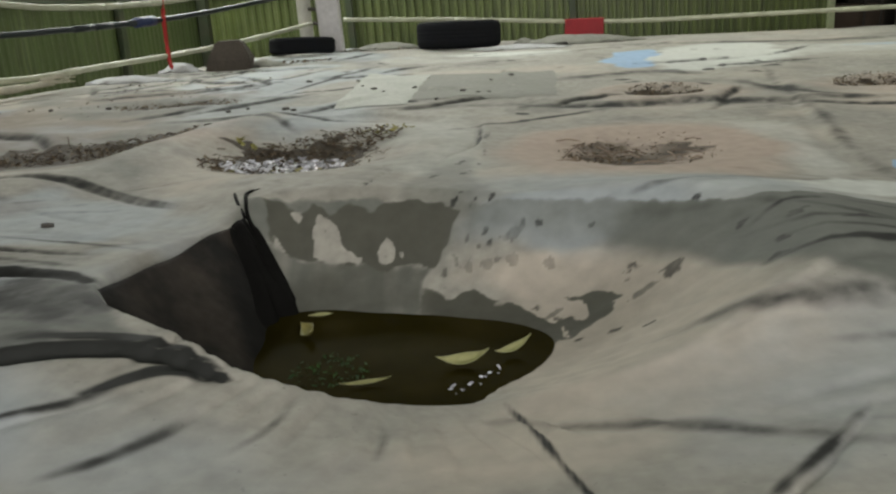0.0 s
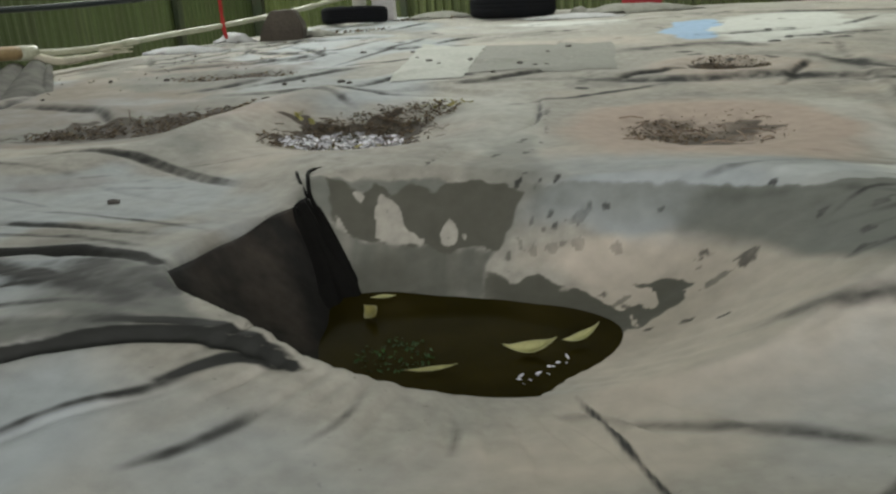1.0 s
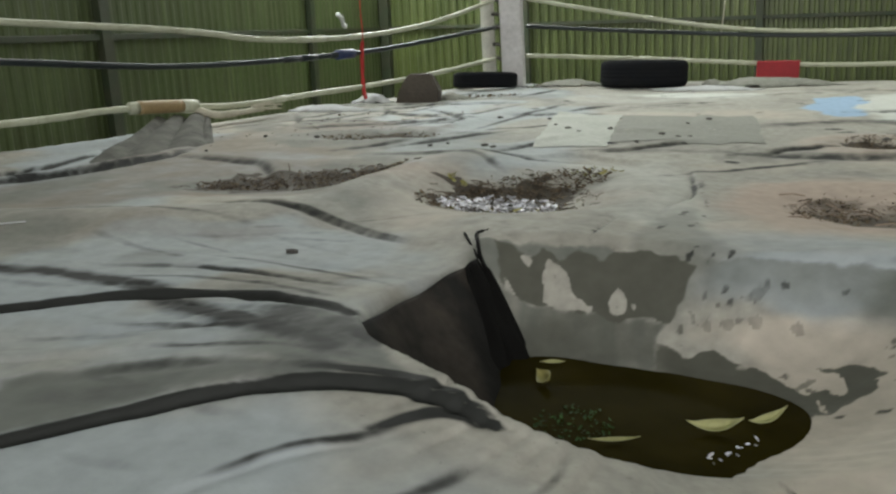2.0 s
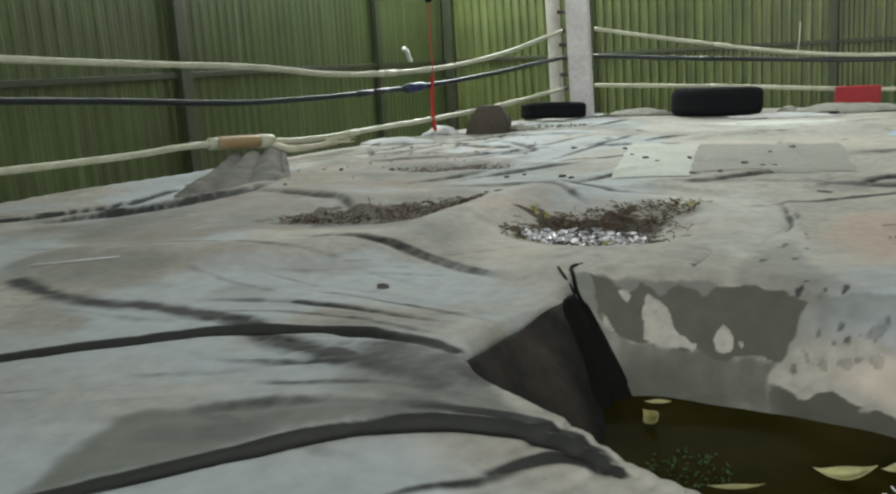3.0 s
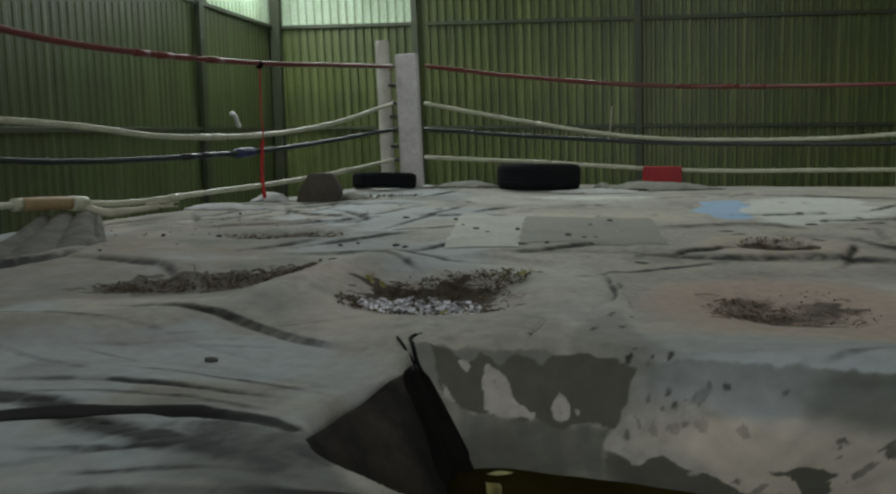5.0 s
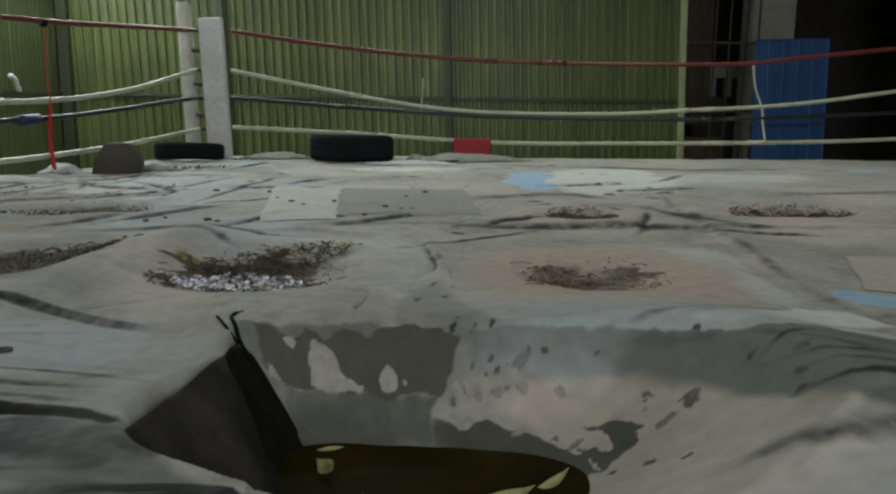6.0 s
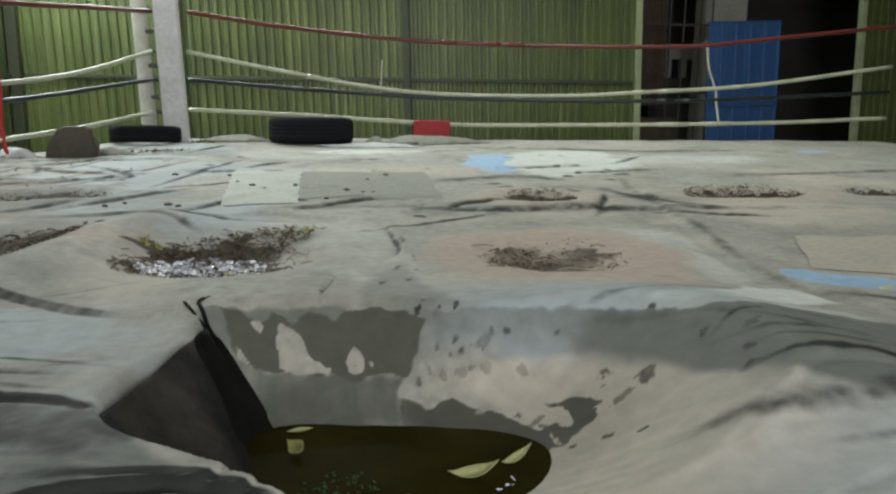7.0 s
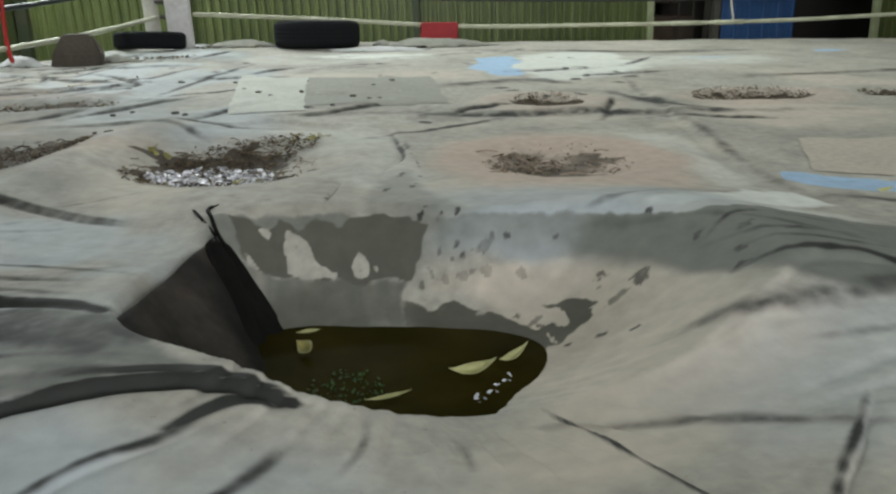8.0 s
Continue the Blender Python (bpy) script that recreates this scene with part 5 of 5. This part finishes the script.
hem = tagged(finish(tube(bmesh.new(), curve([(-0.47, 2.07, height(-0.47, 2.07)), (-0.492, 2.03, height(-0.492, 2.03) + 0.002), (-0.478, 1.965, height(-0.478, 1.965) + 0.003), (-0.458, 1.905, height(-0.458, 1.905) + 0.004), (-0.415, 1.855, -0.045), (-0.33, 1.765, -0.17)], 6), [0.002] * 3 + [0.005] * 18 + [0.009] * 10, 7), "canvas_hem", HEM, smooth=True), "thin black hem curling along the tear", "hem")
strip = tagged(finish(tube(bmesh.new(), curve([(-0.53, 2.05, height(-0.53, 2.05) + 0.002), (-0.505, 1.98, height(-0.505, 1.98) + 0.003), (-0.465, 1.90, height(-0.465, 1.90) + 0.006)], 6), [0.0015] + [0.004] * 11 + [0.003], 6), "canvas_hem", HEM, smooth=True), "thin black hem curling along the tear", "hem")

for ob, name in ((fold, "fold"), (hem, "hem"), (strip, "hem")):
    ob.name, ob.parent = name, flap
    del ob["category"]

# ---- rubbish in the hollows ----
ROOT = material("fine_roots", (0.26, 0.20, 0.15), rough=0.9, grain=120, island=0.4)


def leaf_into(bm, at, size, turn, tilt, rs, curl=0.3):
    m = Matrix.Translation(at) @ Euler((tilt[0], tilt[1], turn)).to_matrix().to_4x4()
    n = 4
    left, mid, right = [], [], []
    for i in range(n + 1):
        u = i / n
        w = size * 0.30 * math.sin(math.pi * (0.08 + 0.84 * u)) * rs.uniform(0.8, 1.1)
        lift = size * curl * (u - 0.5) ** 2 * 2
        left.append(bm.verts.new(m @ Vector((size * (u - 0.5), w, lift + w * 0.35))))
        mid.append(bm.verts.new(m @ Vector((size * (u - 0.5), 0, lift))))
        right.append(bm.verts.new(m @ Vector((size * (u - 0.5), -w, lift + w * 0.35))))
    for i in range(n):
        bm.faces.new((left[i], left[i + 1], mid[i + 1], mid[i]))
        bm.faces.new((mid[i], mid[i + 1], right[i + 1], right[i]))


def spots(cx, cy, ax, ay, turn, n, rs, power=0.5):
    out = []
    c, s = math.cos(radians(turn)), math.sin(radians(turn))
    for _ in range(n):
        r, a = rs.rand() ** power, rs.uniform(0, 2 * math.pi)
        u, v = ax * r * math.cos(a), ay * r * math.sin(a)
        out.append((cx + c * u - s * v, cy + s * u + c * v))
    xs, ys = np.array([p[0] for p in out]), np.array([p[1] for p in out])
    return list(zip(xs, ys, ground(xs, ys)))


def litter(name, where, n, size, mat, label, seed, lift=0.008, curl=0.4):
    rs = np.random.RandomState(seed)
    bm = bmesh.new()
    for x, y, z in spots(*where, n, rs):
        leaf_into(bm, (x, y, z + lift * rs.uniform(0.3, 2.2)), size * rs.uniform(0.4, 1.3), rs.uniform(0, 6.28), rs.uniform(-0.5, 0.5, 2), rs, curl)
    return tagged(finish(bm, name, mat), label, "litter", kind="stuff")


def sticks(name, where, n, length, mat, label, seed):
    rs = np.random.RandomState(seed)
    bm = bmesh.new()
    for x, y, z in spots(*where, n, rs):
        a, l = rs.uniform(0, 6.28), length * rs.uniform(0.3, 1.2)
        tilt = rs.uniform(-0.15, 0.25)
        d = Vector((math.cos(a), math.sin(a), tilt)) * l
        tube(bm, [Vector((x, y, z + 0.006)), Vector((x, y, z + 0.008)) + d * 0.5 + Vector((0, 0, 0.004)), Vector((x, y, z + 0.006)) + d], rs.uniform(0.0010, 0.0026), 4)
    return tagged(finish(bm, name, mat), label, "twigs", kind="stuff")


litter("leaf_litter", (-1.36, 2.98, 0.42, 0.15, 28), 900, 0.016, DEAD, "dead brown leaves in a hollow of the canvas", 1, 0.006)
sticks("twig_litter", (-1.36, 2.98, 0.44, 0.18, 28), 60, 0.07, TWIG, "small dry twigs in a hollow of the canvas", 2)
litter("leaf_litter", (-0.46, 2.95, 0.29, 0.15, 22), 900, 0.016, DEAD, "dead leaves heaped at the hollow's far edge", 3, 0.006)
litter("leaf_litter", (-0.70, 2.62, 0.12, 0.14, 20), 170, 0.020, DEAD, "dead leaves round the wet scraps", 4, 0.004)
litter("plastic_scraps", (-0.55, 2.67, 0.20, 0.20, 15), 620, 0.025, PLASTIC, "wet plastic scraps and leaves in the hollow, glints painted white", 5, 0.007, 0.15)
litter("leaf_litter", (-0.52, 2.62, 0.24, 0.22, 10), 90, 0.017, DEAD, "dead leaves among the wet scraps", 6, 0.009)
litter("green_leaves", (-0.24, 3.05, 0.09, 0.07, 0), 20, 0.026, GREENISH, "a few yellow-green leaves on the heap", 7, 0.010)
litter("green_leaves", (-0.74, 2.93, 0.03, 0.03, 0), 8, 0.034, GREENISH, "a few yellow-green leaves by the hollow", 8, 0.012)
litter("green_leaves", (-0.52, 2.42, 0.16, 0.03, 0), 8, 0.022, GREENISH, "a few yellow-green leaves by the hollow", 18, 0.005)
sticks("twig_litter", (-0.5, 2.78, 0.34, 0.34, 20), 70, 0.06, TWIG, "small twigs in the wet hollow", 9)
litter("leaf_litter", (0.49, 2.64, 0.13, 0.16, 0), 230, 0.014, DEAD, "brown leaf crumbs on sandy canvas", 10, 0.002)
litter("leaf_litter", (0.60, 2.62, 0.26, 0.26, 0), 190, 0.010, DEAD, "fine brown crumbs on sandy canvas", 25, 0.002)
sticks("twig_litter", (0.58, 2.60, 0.28, 0.24, 0), 26, 0.09, ROOT, "fine roots on sandy canvas", 11)
litter("leaf_litter", (0.98, 3.95, 0.17, 0.22, 0), 420, 0.017, DEAD, "dead leaves in a small hollow", 12)
litter("leaf_litter", (2.08, 3.95, 0.32, 0.18, 0), 700, 0.018, DEAD, "dead leaves in a long hollow", 13)
litter("leaf_litter", (2.95, 3.85, 0.3, 0.13, 0), 330, 0.018, DEAD, "dead leaves in a long hollow", 14)
litter("leaf_litter", (-1.42, 4.15, 0.32, 0.12, 10), 320, 0.018, DEAD, "dead leaves and crumbs on the canvas", 15)
litter("leaf_litter", (-1.85, 4.2, 0.7, 0.5, 30), 40, 0.018, DEAD, "scattered leaf crumbs on the canvas", 16)
litter("leaf_litter", (-1.75, 5.3, 0.6, 0.7, 30), 30, 0.024, DEAD, "scattered leaf crumbs near the block", 17)
litter("leaf_litter", (-1.35, 6.6, 0.35, 0.1, 0), 70, 0.035, DEAD, "dead leaves near the small tyre", 19)
litter("leaf_litter", (-0.75, 7.6, 0.4, 0.12, 0), 60, 0.035, DEAD, "dead leaves by the far edge of the canvas", 20)

# pebbles lying about
rs = np.random.RandomState(77)
for x, y, s in [(-0.96, 1.93, 0.013)] + [(rs.uniform(-1.0, 0.4), rs.uniform(3.7, 5.4), rs.uniform(0.009, 0.017)) for _ in range(16)] + [(rs.uniform(-2.2, -1.0), rs.uniform(3.4, 5.0), rs.uniform(0.008, 0.014)) for _ in range(7)]:
    bm = bmesh.new()
    bmesh.ops.create_icosphere(bm, subdivisions=1, radius=1.0)
    for v in bm.verts:
        v.co *= rs.uniform(0.75, 1.2)
        v.co = Vector((v.co.x * s * 1.4, v.co.y * s, v.co.z * s * 0.6))
    p = finish(bm, "pebble", STONE)
    p.matrix_world = pose(x, y, height(x, y) + s * 0.35, 0, 0, rs.uniform(0, 180))
    tagged(p, "small dark pebble lying on the canvas", "pebble", "pebbles on the canvas")

# leaves that float on the water


def big_leaf(at, length, width, curl, m, mat, label):
    bm = bmesh.new()
    n, k = 14, 4
    rows = []
    for i in range(n + 1):
        u = i / n
        w = width * math.sin(math.pi * (0.03 + 0.94 * u)) ** 1.3
        rows.append([bm.verts.new((length * (u - 0.5), w * (j / k - 0.5) * 2 * 0.5, curl * (2 * u - 1) ** 2 + 0.35 * w * (2 * j / k - 1) ** 2)) for j in range(k + 1)])
    for r0, r1 in zip(rows, rows[1:]):
        for j in range(k):
            bm.faces.new((r0[j], r1[j], r1[j + 1], r0[j + 1]))
    ob = finish(bm, "floating_leaf", mat, smooth=True)
    ob.matrix_world = Matrix.Translation(at) @ m
    s = ob.modifiers.new("thickness", "SOLIDIFY")
    s.thickness = 0.0015
    return tagged(ob, label, "leaf", "leaves on the water")


big_leaf((0.052, 1.445, WATER_Z + 0.006), 0.100, 0.030, 0.026, pose(0, 0, 0, 20, -6, 4), PALELEAF, "curled pale yellow-green leaf floating on the water")
big_leaf((0.145, 1.485, WATER_Z + 0.010), 0.084, 0.020, 0.020, pose(0, 0, 0, 16, -10, 30), PALELEAF, "curled pale leaf at the water's edge")
big_leaf((-0.125, 1.375, WATER_Z + 0.004), 0.095, 0.012, 0.008, pose(0, 0, 0, 15, 0, 14), PALELEAF, "thin yellowed leaf floating on the water")
big_leaf((-0.268, 1.60, WATER_Z + 0.008), 0.060, 0.034, 0.018, pose(0, 0, 0, 34, 0, -62), GREENISH, "yellow leaf floating by the dark flap")
big_leaf((-0.265, 1.70, WATER_Z + 0.004), 0.055, 0.014, 0.004, pose(0, 0, 0, 10, 0, 10), PALELEAF, "small pale leaf at the water's far edge")
rs = np.random.RandomState(21)
bm = bmesh.new()
for k in range(150):
    a, r = rs.uniform(0, 6.28), rs.rand() ** 0.5
    leaf_into(bm, (-0.20 + 0.075 * r * math.cos(a), 1.435 + 0.07 * r * math.sin(a), WATER_Z + rs.uniform(-0.003, 0.006)), rs.uniform(0.005, 0.011), rs.uniform(0, 6.28), rs.uniform(-0.8, 0.8, 2), rs)
tagged(finish(bm, "algae_clump", ALGAE), "dark green clump of algae in the water", "algae", kind="stuff")
bm = bmesh.new()
for k in range(13):
    u = rs.rand()
    leaf_into(bm, (0.03 + 0.11 * u + rs.uniform(-0.01, 0.01), 1.315 + 0.10 * u + rs.uniform(-0.015, 0.015), WATER_Z + rs.uniform(0.002, 0.02)), rs.uniform(0.006, 0.015), rs.uniform(0, 6.28), rs.uniform(-0.5, 0.5, 2), rs, 0.1)
tagged(finish(bm, "plastic_scraps", PLASTIC), "wet plastic scraps at the water's near edge, glints painted white", "litter", kind="stuff")

# ---- doorway, blue sheet door, annex behind ----
DW = BACK @ pose(8.655, 0, 0)  # door jamb on the back wall


def on_wall(name, lo, hi, mat, label, category, bevel=0.005, kind=""):
    ob = finish(boxed(lo, hi, bevel), name, mat)
    ob.matrix_world = DW @ pose(lo[0] if "jamb" in name else 0, 0, 0.55 if "jamb" in name else 0, 0, -2.0 if "jamb" in name else 0, 0) @ pose(-lo[0] if "jamb" in name else 0, 0, -0.55 if "jamb" in name else 0)
    return tagged(ob, label, category, kind=kind)


on_wall("door_jamb", (-0.02, -0.09, FLOOR_Z), (0.06, 0.04, 2.7), JAMB, "pale green steel door jamb", "door frame", kind="structure")
on_wall("door_jamb", (3.50, -0.07, FLOOR_Z), (3.58, 0.04, 2.7), JAMB, "pale green steel door jamb", "door frame", kind="structure")
on_wall("door_head", (0.06, -0.07, 2.62), (3.50, 0.04, 2.7), STEEL, "dark steel door head", "door frame", kind="structure")
# annex surfaces: the room's gloom is put into their dark colours
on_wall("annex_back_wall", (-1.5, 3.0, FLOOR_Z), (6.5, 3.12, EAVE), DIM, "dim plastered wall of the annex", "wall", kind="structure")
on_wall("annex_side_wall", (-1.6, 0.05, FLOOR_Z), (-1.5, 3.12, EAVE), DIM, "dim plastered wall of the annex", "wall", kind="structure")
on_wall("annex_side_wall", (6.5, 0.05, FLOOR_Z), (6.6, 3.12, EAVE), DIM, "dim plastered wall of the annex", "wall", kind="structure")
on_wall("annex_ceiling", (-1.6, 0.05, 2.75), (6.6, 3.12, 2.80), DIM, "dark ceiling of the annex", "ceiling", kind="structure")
on_wall("concrete_column", (1.28, 0.55, FLOOR_Z), (1.95, 0.95, 2.75), CONCRETE, "rough concrete column behind the blue sheet", "column", 0.02, "structure")
blue = thing("blue_sheet_door", DW @ pose(1.07, -0.16, 0, 0, -2.0, 0), "blue ribbed steel sheet door standing in the doorway", "door")
bm = bmesh.new()
W = 1.10
for k in range(5):
    a = k * W / 5
    box(bm, (a + 0.004, 0, FLOOR_Z + 0.02), (a + W / 5 - 0.004, 0.02, 1.41), 0.003)
    box(bm, (a + W / 5 - 0.035, -0.022, FLOOR_Z + 0.02), (a + W / 5 - 0.006, 0.0, 1.41), 0.004)
part("ribbed_panel", bm, BLUESHEET, blue)
part("cross_rail", boxed((0, -0.034, 0.22), (W, -0.022, 0.27), 0.003), BLUESHEET, blue)
part("top_rail", boxed((0, -0.010, 1.41), (W, 0.03, 1.445), 0.004), BLUESHEET, blue)

grille = thing("steel_grille", DW @ pose(0.08, 0.30, 0), "grey steel grille with upright bars behind the doorway", "grille")
for z in (0.42, 1.42):
    part("cross_bar", boxed((0, -0.012, z - 0.02), (1.2, 0.012, z + 0.02), 0.003), IRON, grille)
for x in (0.02, 0.52, 0.74, 1.0, 1.18):
    part("upright_bar", boxed((x - 0.014, -0.03, FLOOR_Z), (x + 0.014, -0.013, 2.6), 0.003), IRON, grille)
vent = thing("block_wall", DW @ pose(0.85, 1.6, FLOOR_Z), "grey vent block wall with square holes in the annex", "block wall")
part("base", boxed((0, 0, 0), (1.2, 0.12, 1.55), 0.01), DIM, vent)
for k in range(5):
    part("pier", boxed((k * 0.27, 0, 1.55), (k * 0.27 + 0.10, 0.12, 1.85), 0.006), CONCRETE, vent)
part("cap", boxed((0, -0.01, 1.85), (1.2, 0.13, 2.1), 0.01), CONCRETE, vent)
curtain = bmesh.new()
n = 24
top = [[curtain.verts.new((0.02 * i, 0.03 * math.sin(i * 1.1), z)) for i in range(n)] for z in (0.2, 2.755)]
for i in range(n - 1):
    curtain.faces.new((top[0][i], top[0][i + 1], top[1][i + 1], top[1][i]))
curtain = finish(curtain, "hanging_sheet", BROWNBOX, smooth=True)
curtain.matrix_world = DW @ pose(0.36, 0.9, 0)
tagged(curtain, "cloth hanging in the annex, the gloom put into its dark colour", "cloth")
carton = finish(boxed((0.1, 0.5, FLOOR_Z), (0.95, 1.1, 0.02), 0.01), "carton", BROWNBOX)
carton.matrix_world = DW
tagged(carton, "brown carton standing in the dim annex", "carton")

# ---- scraps at the far edge ----


def rag_heap(cx, cy, w, d, h, mat, label, seed):
    rs = np.random.RandomState(seed)
    n, m = 22, 12
    bm = bmesh.new()
    xs, ys = np.meshgrid(np.linspace(-1, 1, n), np.linspace(-1, 1, m), indexing="ij")
    base = ground(cx + xs.ravel() * w, cy + ys.ravel() * d).reshape(n, m)
    lump = np.maximum(0, 1 - np.hypot(xs, ys) ** 2) * h * (0.4 + 1.2 * fbm(xs * 2 + seed, ys * 2, 0.8, 3))
    vs = [[bm.verts.new((cx + xs[i, j] * w * (1 + 0.08 * rs.randn()), cy + ys[i, j] * d, base[i, j] + 0.004 + lump[i, j])) for j in range(m)] for i in range(n)]
    for i in range(n - 1):
        for j in range(m - 1):
            if math.hypot(xs[i, j], ys[i, j]) < 1.05:
                bm.faces.new((vs[i][j], vs[i + 1][j], vs[i + 1][j + 1], vs[i][j + 1]))
    ob = finish(bm, "rag", mat, smooth=True)
    s = ob.modifiers.new("thickness", "SOLIDIFY")
    s.thickness = 0.004
    return tagged(ob, label, "rag", "scraps at the ring's edge")


rag_heap(1.0, 7.45, 0.50, 0.20, 0.06, GREYCLOTH, "grey crumpled cloth heaped under the red pad", 1)
rag_heap(0.42, 7.05, 0.42, 0.10, 0.035, CLOTH, "pale strip of cloth lying before the tyre", 2)
rag_heap(0.52, 7.5, 0.09, 0.08, 0.05, GREYCLOTH, "small grey crumpled scrap beside the tyre", 3)
rag_heap(-0.72, 7.65, 0.35, 0.12, 0.05, GREYCLOTH, "grey rag lying between the two tyres", 4)
rag_heap(-2.15, 6.25, 0.16, 0.10, 0.06, CLOTH, "white torn scrap lying by the block", 5)
rag_heap(-1.55, 6.45, 0.16, 0.06, 0.05, GREYCLOTH, "dark scrap lying by the block", 6)
rag_heap(-2.3, 5.6, 0.30, 0.14, 0.04, CLOTH, "pale crumpled sheet under the lowest rope", 7)
rag = finish(tube(bmesh.new(), curve([(0, 0, 0), (0.08, -0.02, -0.05), (0.13, -0.02, -0.13), (0.20, -0.03, -0.17)], 5), [0.03, 0.035, 0.032, 0.03, 0.03, 0.03, 0.03, 0.032, 0.028, 0.025, 0.03, 0.03, 0.034, 0.03, 0.022, 0.015], 7), "wall_rag", CLOTH, smooth=True)
rag.matrix_world = LEFT @ pose(-1.82, -0.10, 0.76)
tagged(rag, "pale rag stuck on the wall's rail", "rag")

# a curled pale leaf and a thin white straw lying on the cloth
curl = big_leaf((1.38, 2.02, height(1.38, 2.02) + 0.006), 0.07, 0.016, 0.014, pose(0, 0, 0, 20, 0, 12), PALELEAF, "small curled pale leaf lying on the canvas")
curl["group"] = "leaves on the canvas"
xs, ys = np.array([-2.12, -2.0, -1.86]), np.array([1.97, 2.0, 2.05])
tagged(finish(tube(bmesh.new(), list(zip(xs, ys, ground(xs, ys) + 0.004)), 0.0022, 6), "straw", CLOTH, smooth=True), "thin white straw lying on the canvas", "straw")
